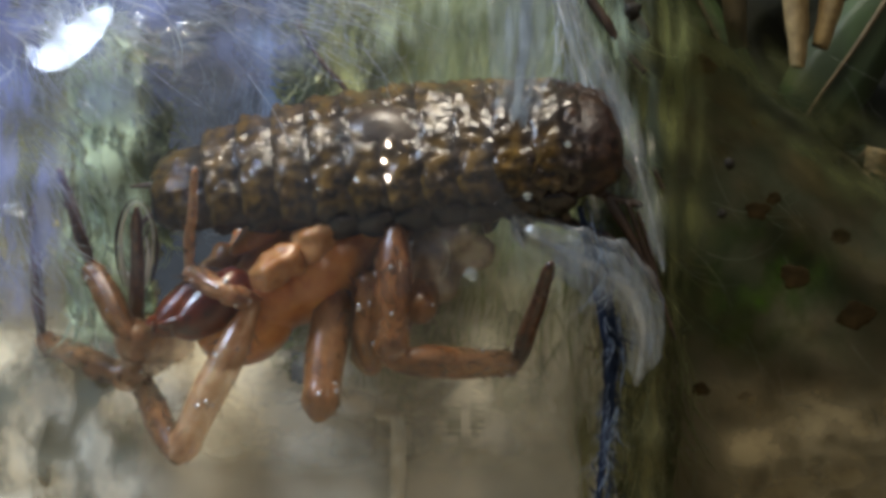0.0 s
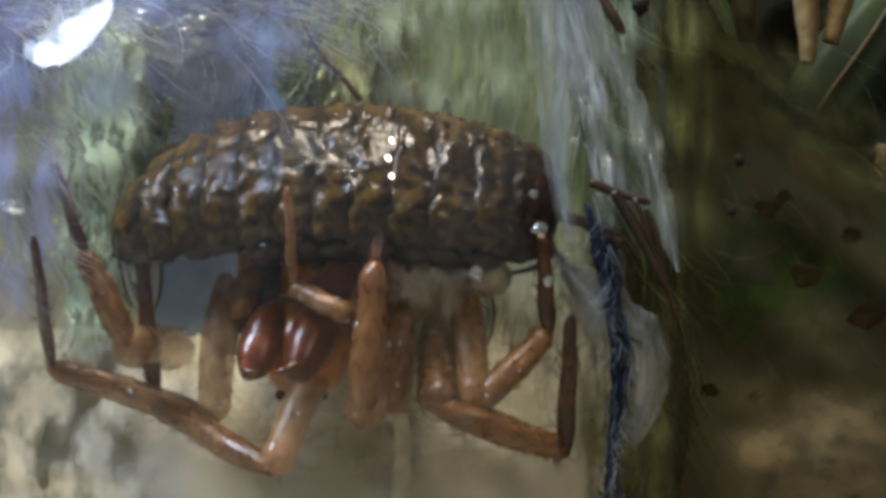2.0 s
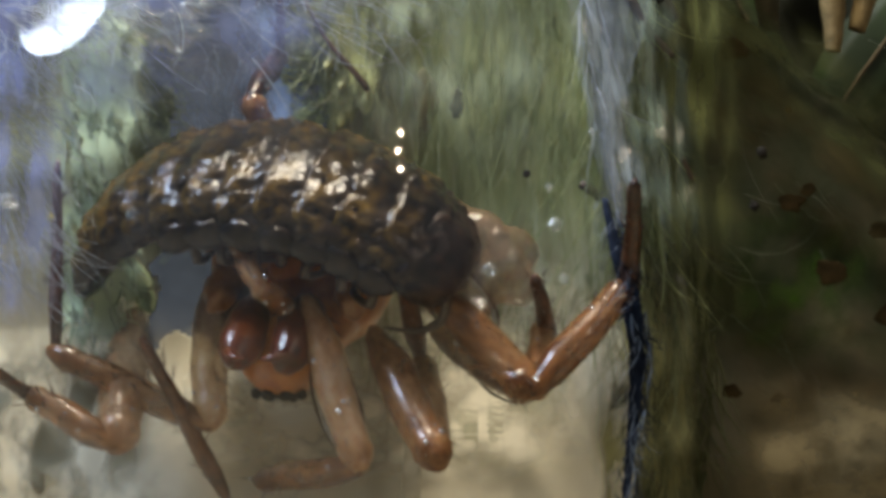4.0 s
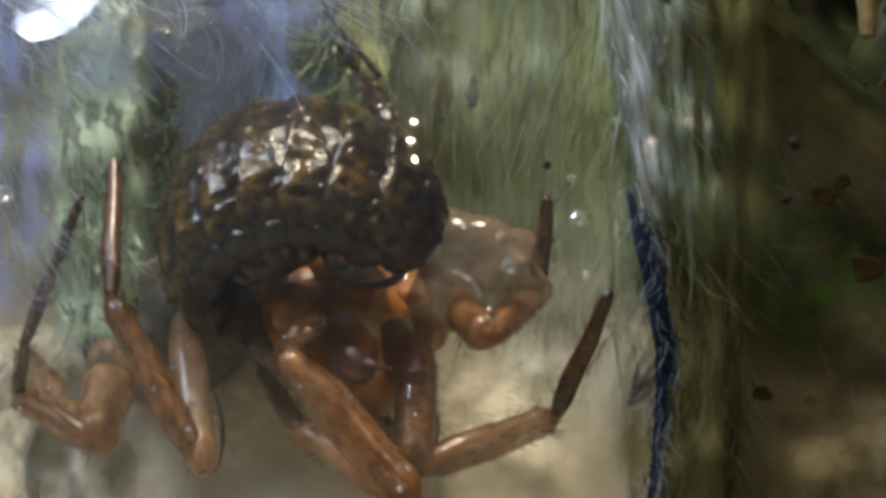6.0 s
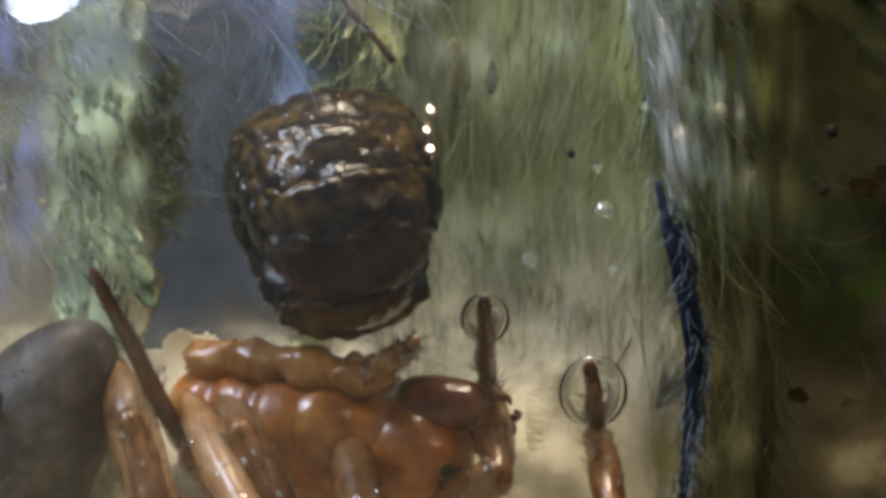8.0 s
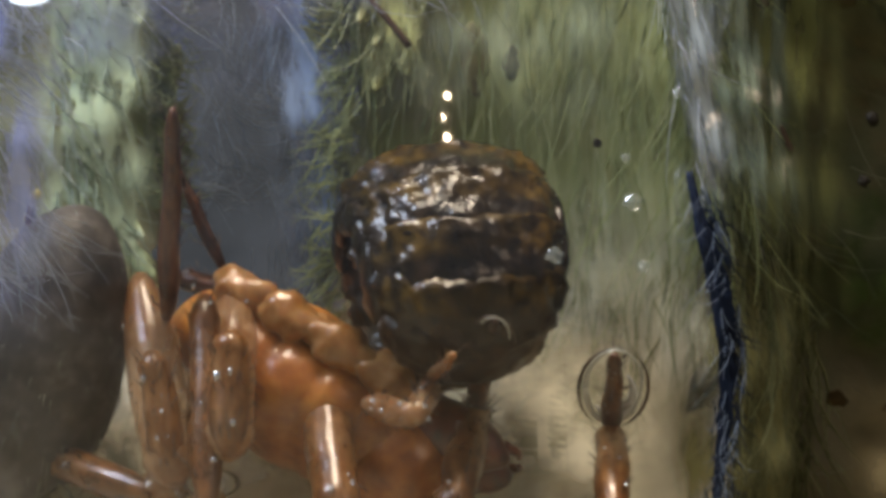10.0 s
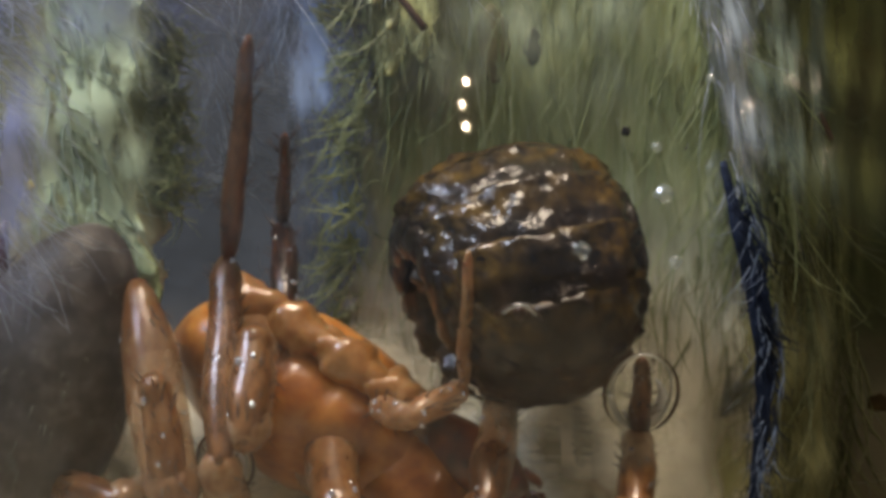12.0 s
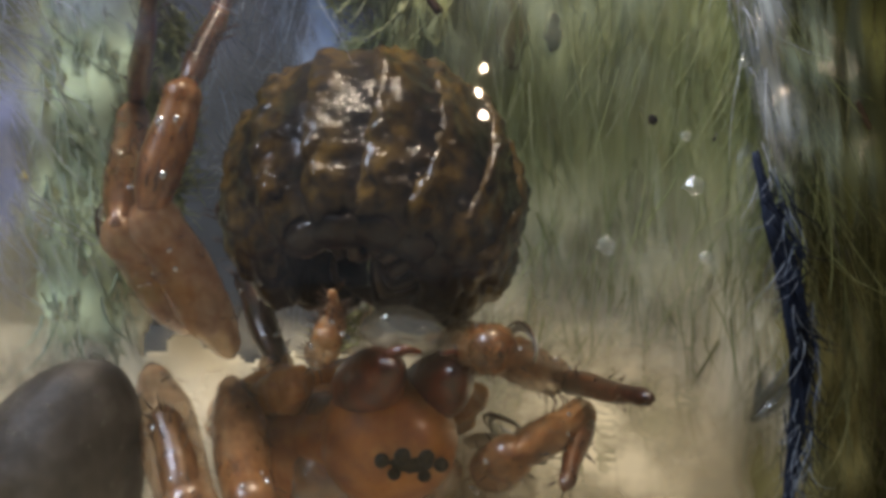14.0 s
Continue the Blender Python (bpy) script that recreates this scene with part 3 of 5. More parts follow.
def stem(ctrl, r0, r1, material, name, label, category):
    pts = curve_points([w(*c) for c in ctrl], 18)
    rad = [U * (r0 + (r1 - r0) * i / 17) * (1 + 0.12 * wob(i * 9, r0, 20)) for i in range(18)]
    return tagged(link_mesh(name, *tube(pts, rad, 10), material), label, category)


stem([(1425, -120, 260), (1432, -20, 250), (1436, 60, 240), (1434, 108, 236)], 32, 14, M_STEM, "broken_stem", "tan broken plant stem with a ragged end", "stem")
stem([(1520, -120, 280), (1500, -10, 270), (1478, 70, 262)], 30, 16, M_STEM, "plant_stem", "tan plant stem tapering to its tip", "stem")
stem([(1330, -120, 420), (1335, 0, 420), (1342, 60, 430)], 28, 18, M_STEMSHADE, "plant_stem", "tan plant stem with its dimness put into the colour", "stem")
stem([(1225, -120, 420), (1215, 0, 420), (1208, 60, 430)], 16, 10, M_LEAF, "green_stem", "thin green plant stem in the dark", "stem")
stem([(1590, 260, 260), (1560, 380, 250), (1548, 470, 250)], 26, 18, M_STEM, "plant_stem", "tan plant stem leaning beside the sheet", "stem")
stem([(1040, -10, 30), (1075, 40, 20), (1105, 90, 20), (1140, 128, 30)], 10, 8, M_BARK, "dark_twig", "dark brown twig lying on the silk", "twig")
stem([(1095, -60, 60), (1118, 10, 60), (1150, 62, 70)], 16, 9, M_BARK, "dark_twig", "dark brown twig end with a knot", "twig")
stem([(1158, 300, 20), (1168, 320, 20), (1176, 336, 20)], 5, 3, M_BARK, "dark_splinter", "small dark splinter on the silk", "splinter")
stem([(518, 24, 200), (548, 78, 190), (566, 104, 184), (598, 140, 176), (628, 178, 170)], 3, 6, M_HAIR, "dark_fibre", "dark hair-like fibre inside the bell", "fibre")


def leaf_blade(name, ctrl, width, label):
    pts = curve_points([Vector(c) for c in ctrl], 14)
    V, F = [], []
    for i, p in enumerate(pts):
        t = pts[min(i + 1, 13)] - pts[max(i - 1, 0)]
        s = Vector((-t.y, t.x, 0)).normalized()
        ww = width * math.sin(math.pi * (0.06 + 0.9 * i / 13)) ** 0.7
        for k, lift in ((-1, 14), (-0.5, 5), (0, 0), (0.5, 5), (1, 14), (0.5, 12), (0, 7), (-0.5, 12)):
            q = p + s * ww * k
            V.append(w(q.x, q.y, q.z + lift))
    for i in range(13):
        for j in range(8):
            a, b = i * 8 + j, i * 8 + (j + 1) % 8
            F.append((a, b, b + 8, a + 8))
    blade = tagged(link_mesh(name, V, F, M_LEAF), label, "leaf")
    part("midrib", tube([w(q.x, q.y, q.z - 2) for q in pts], [U * (6 - 0.35 * i) for i in range(14)], 7), M_STEMSHADE, blade)
    return blade


leaf_blade("water_leaf", [(1640, -60, 420), (1560, 60, 400), (1480, 170, 390), (1430, 260, 400)], 80, "broad green water plant leaf")
leaf_blade("water_leaf", [(1250, -80, 520), (1330, 80, 500), (1400, 180, 500)], 40, "narrow green water plant leaf")
leaf_blade("water_leaf", [(1590, 250, 420), (1530, 300, 410), (1440, 330, 410)], 45, "small dark green water plant leaf")


def blob(name, x, y, d, rx, ry, material, label, category, seed=0, flat=0.5):
    V, F = ovoid(rx, min(rx, ry) * flat, ry, 16, 10, 0.1, 0.5, seed)
    ob = link_mesh(name, V, F, material)
    ob.location = w(x, y, d)
    return tagged(ob, label, category)


for x, y, r in ((1297, 288, 10), (1282, 378, 8), (1118, 22, 15), (1208, 95, 5), (896, 326, 6)):
    blob("dark_speck", x, y, sheet_depth(x, y) - 80 if x > 1200 else -30, r, r * 1.2, M_BLACK, "small black speck stuck to the silk", "speck", x)["group"] = "specks on the silk"
for x, y, r in ((1248, 693, 16), (1330, 705, 14), (1450, 712, 13), (1455, 842, 15), (1350, 372, 22), (1415, 490, 26), (1530, 560, 34), (1380, 350, 14), (1250, 110, 26), (1190, 180, 12), (1500, 420, 18)):
    blob("brown_spot", x, y, sheet_depth(x, y) - 66, r, r * 0.8, M_BROWNSPOT, "soft brown stain on the murky sheet", "stain", x, 0.05)["group"] = "stains on the sheet"
blob("yellow_grain", 102, 398, -20, 6, 7, M_YELLOW, "tiny yellow pollen grain on the silk", "grain", 1)
blob("pale_pebble", 684, 742, 190, 24, 13, M_PALE, "small pale pebble on the sediment", "pebble", 2)
blob("seed_husk", 728, 190, wall_depth(728, 190) - 4, 24, 58, mat("olive_seed", [(0.3, (0.10, 0.09, 0.035)), (0.7, (0.20, 0.18, 0.075))], 30, 0.7, 0.3), "olive oval seed husk in the algae", "husk", 6, 0.3)
blob("dark_seed", 780, 195, wall_depth(780, 195) - 4, 12, 26, M_BROWNSPOT, "dark oval seed in the algae", "seed", 7)
for x, y, r in ((832, 484, 12), (940, 410, 13), (930, 350, 7), (1000, 260, 6), (955, 500, 9)):
    blob("water_droplet", x, y, -150, r, r, M_FLAP, "clear droplet on the film", "droplet", y)["group"] = "droplets on the film"
# added glossy lumps, shaped and placed only to make glints
for x, y, a, b in ((310, 92, 58, 34), (350, 60, 30, 16), (44, 372, 16, 12), (12, 552, 14, 16), (262, 60, 22, 30)):
    crumple = link_mesh("film_glint_lump", *ovoid(a, 16, b, 26, 18, 0.1, 0.8, x), M_ROLL)
    crumple.location = w(x, y, -150)
    tagged(crumple, "glossy lump added to put a glint on the silk film", "film crumple", "crumples in the film")
stem([(700, 740, 150), (704, 800, 140), (698, 900, 130)], 13, 16, M_PALE, "pale_stalk", "pale broken stalk in the sediment", "stalk")
stem([(62, 810, 120), (66, 850, 110), (64, 930, 100)], 10, 14, M_STEM, "pale_stalk", "thin tan stalk in the sediment", "stalk")

# ---- algae lobes over the dark hollow ----
def lobe(x, y, angle, length, width, material, label):
    a = radians(angle)
    ax, ay = math.cos(a), math.sin(a)
    V, F = [], []
    for i in range(11):
        f = i / 10
        wd = width * math.sin(math.pi * (0.1 + 0.88 * f)) ** 0.6 * (1 + 0.35 * wob(f * 60, x, 12, 2))
        for k, lift in ((-1, 6), (-0.4, 0), (0.4, 0), (1, 6), (0.4, 7), (-0.4, 7)):
            px, py = x + ax * length * f - ay * wd * k, y + ay * length * f + ax * wd * k
            V.append(w(px, py, wall_depth(x, y) - 34 + lift - 30 * f * f + 12 * wob(px, py, 30, 4)))
    for i in range(10):
        for j in range(6):
            p, q = i * 6 + j, i * 6 + (j + 1) % 6
            F.append((p, q, q + 6, p + 6))
    F += [tuple(range(5, -1, -1)), tuple(range(60, 66))]
    return tagged(link_mesh("algae_lobe", V, F, material), label, "algae lobe", "lobes round the hollow")


lobe_rng = random.Random(5)
for k in range(16):
    lobe(165 + lobe_rng.uniform(-40, 40), lobe_rng.uniform(40, 540), lobe_rng.uniform(40, 110), lobe_rng.uniform(40, 100), lobe_rng.uniform(14, 34), M_LOBE, "pale green ragged algae lobe")
for k in range(7):
    lobe(585 + lobe_rng.uniform(-20, 40), 10 + 26 * k, lobe_rng.uniform(60, 120), lobe_rng.uniform(60, 100), lobe_rng.uniform(12, 24), M_YLOBE, "yellow-green ragged algae lobe")

# ---- film flap that closes behind the prey ----
def ribbon(ctrl, wide, lift=0.0, seed=0):
    """A bowed lens-shaped strip along ctrl rows of (x, y, half width, d), set about its first point."""
    pts = curve_points([Vector((c[0], c[1], c[3])) for c in ctrl], 48)
    hw = np.interp(np.linspace(0, len(ctrl) - 1, 48), range(len(ctrl)), [c[2] for c in ctrl])
    o = w(ctrl[0][0], ctrl[0][1], ctrl[0][3])
    rings = []
    for i, p in enumerate(pts):
        t = pts[min(i + 1, 47)] - pts[max(i - 1, 0)]
        side = Vector((-t.y, t.x, 0)).normalized()
        h = hw[i] * wide * (1 + 0.16 * wob(i * 14, seed * 40, 60, 3)) * min(1, 0.12 + i / 5, 0.12 + (47 - i) / 5)
        ring = []
        for k in range(18):
            q = 2 * math.pi * k / 18
            e = p + side * (h * math.cos(q) + 0.2 * h * wob(i * 9, k, 20, seed))
            ring.append(w(e.x, e.y, p.z - lift + 0.16 * h * math.sin(q) - 0.35 * h * math.sin(math.pi * k / 18) ** 2 + 3 * wob(i * 11, k * 6, 40, seed + 5)) - o)
        rings.append(ring)
    return loft(rings)


def film_fold(label, ctrl, seed):
    """A soft fold of film: a wide thin body and a narrow bright crest. Keyed about its first point."""
    fold = tagged(link_mesh("film_fold", *ribbon(ctrl, 1.35, 0, seed), M_FOLD), label, "film fold")
    part("inner_fold", ribbon(ctrl, 0.75, 8, seed + 1), M_FOLD, fold)
    part("crest", ribbon(ctrl, 0.22, 14, seed + 2), M_ROLL, fold, "bright silvery crest of the fold")
    return fold, ctrl[0]


UPPER = film_fold("pale silvery upper fold of the bell film", [(935, -70, 48, -60), (928, 60, 50, -62), (915, 170, 34, -70), (903, 280, 16, -78), (908, 390, 14, -80), (925, 440, 9, -80)], 1)
OUTER = film_fold("thin silvery outer fold of the bell film", [(985, -20, 12, -40), (1050, 100, 16, -40), (1100, 215, 16, -40), (1140, 345, 14, -40), (1172, 480, 8, -40)], 2)
LOWER = film_fold("silvery blue lower lip of the bell film", [(900, 385, 8, -70), (950, 420, 24, -75), (1030, 462, 42, -80), (1100, 505, 44, -80), (1132, 580, 30, -70), (1122, 680, 14, -60)], 3)

# dead twigs lying outside the film
twigs = new("dead_twigs")
tagged(twigs, "dark brown dead plant twigs caught on the film", "twigs")
for ctrl, r0, r1 in (([(1030, 330), (1080, 350), (1136, 364)], 9, 6), ([(1070, 345), (1110, 410), (1165, 512)], 10, 9), ([(1108, 356), (1150, 470), (1194, 600)], 5, 3),
                     ([(930, 382), (1010, 396), (1090, 436)], 9, 12), ([(1000, 400), (1080, 420), (1120, 470)], 6, 4), ([(1126, 374), (1146, 430), (1162, 500)], 4, 5)):
    pts = curve_points([w(x, y, -24 + 6 * k) - w(1100, 430, 0) for k, (x, y) in enumerate(ctrl)], 12)
    part("twig", tube(pts, [U * (r0 + (r1 - r0) * k / 11) * (1 + 0.35 * wob(k * 12, r0, 17, 3)) for k in range(12)], 9, 0.8), M_BARK, twigs)


# ---- air bubble between prey and fangs ----
bubble = tagged(link_mesh("air_bubble", *ovoid(54, 30, 36, 28, 18, 0.15, 0.12, 3), M_BUBBLE), "clear lens-shaped air bubble held between prey and fangs", "air bubble")


# ---- the isopod ----
ISO_LEN = 780
# head, ten body rings and the tail plate: share of the length, half width, height
ISO_STEP = (1.1,) + (1,) * 10 + (1.5,)
ISO_W = (124, 136, 142, 145, 147, 149, 148, 145, 139, 130, 118, 98)
ISO_H = (90, 93, 91, 88, 86, 86, 85, 83, 80, 76, 69, 55)
SEGS = len(ISO_W)


def ring_body(wd, ht, ln, front, back, seed, rough=1.0):
    """One body ring: arched back, flat belly, hind edge proud and lipped, slightly lumpy."""
    rings = []
    for f, s in ((0.60, 0.80), (0.54, 0.91), (0.44, 0.935), (0.33, 0.95), (0.22, 0.96), (0.1, 0.97), (-0.02, 0.977), (-0.14, 0.985), (-0.26, 0.992), (-0.37, 1.0), (-0.44, 1.0), (-0.50, 0.985), (-0.55, 0.955), (-0.58, 0.91), (-0.58, 0.84)):
        s *= 1 - (front * max(0, f) + back * max(0, -f)) ** 2
        ring = []
        for j in range(84):
            q = 2 * math.pi * j / 84
            y, z = math.cos(q) * wd * s, math.sin(q)
            z = z * ht * s if z > 0 else z * ht * 0.45 * s
            p = Vector((f * 2.2 + seed * 3.1, y / 52, z / 52))
            k = 1 + rough * (0.06 * noise.noise(p) + 0.085 * noise.noise(p * 2.6) - 0.065 * abs(noise.noise(p * 4.6 + Vector((7, 0, 0)))))
            x = f * ln + (6 * noise.noise(Vector((seed * 9, y / 24, z / 24))) if f < -0.3 else 0)
            ring.append(Vector((x, y * k, z * k)) * U)
        rings.append(ring)
    return loft(rings)


isopod = new("isopod")
tagged(isopod, "dark brown banded freshwater isopod held as prey", "isopod")
iso_segments = []
leg_rng = random.Random(77)
for i in range(SEGS):
    name = "head" if i == 0 else ("tail_plate" if i == SEGS - 1 else "body_ring")
    ln = ISO_LEN * ISO_STEP[i] / sum(ISO_STEP) * 1.42
    seg = part(name, ring_body(ISO_W[i], ISO_H[i], ln, 1.0 if i == 0 else 0.0, 1.05 if i == SEGS - 1 else 0.0, i, 1.0 if i == 0 else 1.15), M_HEADSHELL if i == 0 else M_TERG, isopod)
    for sgn in (-1, 1):
        if 0 < i < 8:
            plate = ovoid(0.46 * ln, 16, 30, 14, 10, 0.1, 0.3, i + sgn, centre=(-6, sgn * 0.965 * ISO_W[i], -12))
            part("side_plate", plate, M_TERG, seg)
            a, b, c = (leg_rng.uniform(-1, 1) for _ in range(3))
            pts = curve_points([Vector((0, sgn * 0.72 * ISO_W[i], -28)) * U, Vector((12 + 14 * a, sgn * (0.88 + 0.06 * b) * ISO_W[i], -66)) * U,
                                Vector((26 * b, sgn * (0.62 + 0.1 * c) * ISO_W[i], -92 - 10 * a)) * U, Vector((30 * c, sgn * (0.30 + 0.1 * a) * ISO_W[i], -84 - 14 * b)) * U], 10)
            part("walking_leg", tube(pts, [U * (10.5 - 0.85 * k + (1.6 if k in (3, 6) else 0)) for k in range(10)], 8), M_LOUSELEG, seg)
    iso_segments.append(seg)
part("belly", ovoid(125, 95, 85, 20, 14, 0.0, 0.15, 4), M_LOUSELEG, isopod, "dark soft belly")
for sgn in (-1, 1):
    pts = curve_points([Vector((44, sgn * 40, 6)) * U, Vector((80, sgn * 52, -30)) * U, Vector((70, sgn * 60, -80)) * U, Vector((30, sgn * 64, -120)) * U], 12)
    part("antenna", tube(pts, [U * (11 - 0.75 * k) for k in range(12)], 7), M_LOUSELEG, iso_segments[0])
    part("eye", ovoid(10, 7, 10, 10, 8, centre=(14, sgn * 92, 34)), M_BLACK, iso_segments[0])
    pts = curve_points([Vector((-62, sgn * 30, 0)) * U, Vector((-96, sgn * 40, -4)) * U, Vector((-124, sgn * 56, -16)) * U], 8)
    part("tail_spike", tube(pts, [U * (8 - 0.8 * k) for k in range(8)], 7), M_LOUSELEG, iso_segments[-1])


def iso_chain(bend):
    """Poses of the rings for a bend in degrees, about the middle of the curled body; the rings slide together as it curls."""
    th = radians(max(bend, 1))
    R = (ISO_LEN - 150 * min(1, max(0, (bend - 60) / 240))) / th
    raw, run = [], 0.0
    for step in ISO_STEP:
        phi = th * (0.5 - (run + step / 2) / sum(ISO_STEP))
        run += step
        raw.append((R * math.sin(phi), R * math.cos(phi) - R, phi))
    mid = (min(r[1] for r in raw) + max(r[1] for r in raw)) / 2 + 20
    return [Matrix.Translation(Vector((x, 0, z - mid)) * U) @ Matrix.Rotation(phi, 4, "Y") for x, z, phi in raw]


def turned(alpha, yaw, roll, pitch=0):
    return (Matrix.Rotation(radians(-alpha), 4, "Y") @ Matrix.Rotation(radians(-yaw), 4, "Z") @ Matrix.Rotation(radians(roll), 4, "X")
            @ Matrix.Rotation(radians(pitch), 4, "Y"))


# ---- the spider ----
spider = new("water_spider")
tagged(spider, "orange-brown water spider clutching its prey in the bell", "spider")
def furrowed(geo, step, deep, reach_x):
    """The skin with shallow furrows between the leg roots."""
    V, F = geo
    out = []
    for v in V:
        x = v.x / U
        f = deep * math.exp(-(((x / step) % 1 - 0.5) / 0.13) ** 2) if abs(x) < reach_x else 0
        out.append(Vector((v.x, v.y * (1 - f), v.z * (1 - f))))
    return out, F


prosoma = part("cephalothorax", furrowed(ovoid(225, 172, 118, 48, 64, 0.3, 0.10, 2), 76, 0.05, 170), M_CARA, spider, "glossy orange carapace and sternum")
for i in range(4):
    for sgn in (-1, 1):
        part("coxa", ovoid(54, 38, 38, 22, 18, 0.25, 0.4, i + 3 * sgn, centre=(118 - 80 * i, sgn * (138 - 12 * abs(i - 1.5)), -62)), M_COXA, prosoma, "pale amber leg base")
part("sternum", ovoid(130, 74, 36, 18, 12, 0.2, 0.16, 3, centre=(0, 0, -98)), M_CARA, prosoma, "orange sternum plate")
for sgn in (-1, 1):
    ch = part("chelicera", ovoid(88, 46, 54, 20, 14, 0.3, 0.10, 5 + sgn, centre=(232, sgn * 45, -58)), M_CHEL, prosoma, "dark red fang base")
    part("fang", tube(curve_points([Vector((300, sgn * 50, -78)) * U, Vector((322, sgn * 34, -84)) * U, Vector((322, sgn * 12, -82)) * U], 8), [U * (10 - 1.1 * k) for k in range(8)], 8), M_CHEL, ch)
for k, (ex, ey, ez, er) in enumerate(((268, 16, 40, 11), (268, -16, 40, 11), (258, 40, 46, 10), (258, -40, 46, 10), (250, 20, 60, 9), (250, -20, 60, 9))):
    part("eye", ovoid(er, er, er, 12, 8, centre=(ex, ey, ez)), M_BLACK, prosoma)
part("head", ovoid(96, 92, 88, 22, 16, 0.1, 0.05, 7, centre=(178, 0, 6)), M_CARA, prosoma, "rounded orange head")
part("eye_patch", ovoid(16, 36, 14, 16, 10, 0.1, 0.4, 3, centre=(250, 0, 46)), M_BLACK, prosoma, "black patch round the eyes")
air_coat = part("air_coat", ovoid(105, 80, 110, 24, 18, 0.2, 0.5, 14), M_COAT, spider, "silvery air trapped round the mouthparts")
opisthosoma = part("abdomen", ovoid(225, 140, 135, 28, 20, 0.2, 0.06, 8), M_ABD, spider, "grey-brown velvety abdomen")

fuzz_rng = random.Random(31)
fuzz = []
for _ in range(320):
    q, c = fuzz_rng.uniform(0, 6.28), fuzz_rng.uniform(-0.95, 0.95)
    sn = math.sqrt(1 - c * c)
    o = Vector((c * 225, sn * math.cos(q) * 136 * (1 - 0.1 * (c + 1)), sn * math.sin(q) * 132 * (1 - 0.1 * (c + 1))))
    e = o * 1.0 + o.normalized() * fuzz_rng.uniform(6, 16) + Vector((-fuzz_rng.uniform(8, 20), 0, 0))
    fuzz.append(tube([o * U, (o + e) * 0.5 * U, e * U], [1.2 * U, 0.9 * U, 0.3 * U], 4))
part("abdomen_fuzz", merge(*fuzz), M_DULLSILK, opisthosoma, "short pale fuzz")


def limb_piece(length, r0, r1, swell=0.0, sides=14, seed=0):
    """A tapering limb piece with a swollen joint at each end, slightly past its joints."""
    pts, rad = [], []
    for i in range(19):
        f = i / 18
        pts.append(Vector((3 * wob(f * 60, seed, 20, 1), 3 * wob(f * 60, seed, 20, 2), -0.3 * r0 + (length + 0.55 * r0) * f)) * U)
        k = {0: 0.34, 1: 0.62, 2: 0.76, 17: 0.84, 18: 0.42}.get(i, 1.0)
        k *= 1 - 0.14 * math.exp(-((f - 0.17) / 0.06) ** 2) - 0.08 * math.exp(-((f - 0.82) / 0.05) ** 2) + 0.05 * math.exp(-((f - 0.90) / 0.05) ** 2) + 0.05 * wob(f * 90, seed * 7 + r0, 14, 3)
        rad.append(U * (r0 + (r1 - r0) * f + swell * math.sin(math.pi * f)) * k)
    return tube(pts, rad, sides)


def beads(length, r, count, seed):
    """Small wet beads clinging to a limb, in a loose file on the lit side."""
    rng = random.Random(seed)
    geos = []
    for _ in range(count):
        a = rng.gauss(1.3, 0.9)
        k = rng.uniform(1.5, 4.2)
        z = rng.uniform(0.05, 0.98) * length
        geos.append(ovoid(k * rng.uniform(0.8, 1.5), k, k * rng.uniform(0.8, 1.8), 8, 6, centre=(math.cos(a) * r * 0.98, math.sin(a) * r * 0.98, z)))
    return merge(*geos)


def hairs(length, r, count, seed):
    rng = random.Random(seed)
    geos = []
    for _ in range(count):
        z = rng.uniform(0.1, 0.98) * length
        q = rng.uniform(0, 6.28)
        o = Vector((math.cos(q), math.sin(q), 0))
        p = Vector((0, 0, z)) + o * r * 0.8
        e = p + o * rng.uniform(9, 20) + Vector((0, 0, rng.uniform(12, 26)))
        geos.append(tube([p * U, (p + e) * 0.5 * U, e * U], [1.3 * U, 1.0 * U, 0.4 * U], 4))
    return merge(*geos)


LEG_TABLE = (  # lengths of the three pieces, radii, skins, half size of the water ring at the foot
    ("A", (300, 312, 330), (31, 24, 17), (M_LEGPALE, M_LEG, M_LEGDARK), (29, 90)),
    ("B", (260, 300, 330), (32, 24, 13), (M_LEGPALE, M_LEG, M_LEGDARK), None),
    ("C", (290, 270, 300), (36, 27, 19), (M_LEG, M_LEG, M_LEGDARK), None),
    ("D", (236, 251, 270), (33, 27, 18), (M_LEG, M_LEG, M_LEGDARK), (27, 70)),
    ("E", (250, 190, 170), (32, 24, 17), (M_LEG, M_LEG, M_LEGDARK), (40, 84)),
    ("F", (315, 175, 180), (40, 24, 13), (M_LEGPALE, M_LEG, M_LEGDARK), None),
    ("G", (310, 162, 171), (36, 27, 18), (M_LEGPALE, M_LEG, M_LEG), None),
    ("H", (179, 171, 181), (24, 18, 11), (M_LEG, M_LEGDARK, M_LEGDARK), None),
    ("P", (120, 106, 200), (20, 18, 11), (M_LEGPALE, M_LEGPALE, M_LEGPALE), None),
)
LEGS = {}
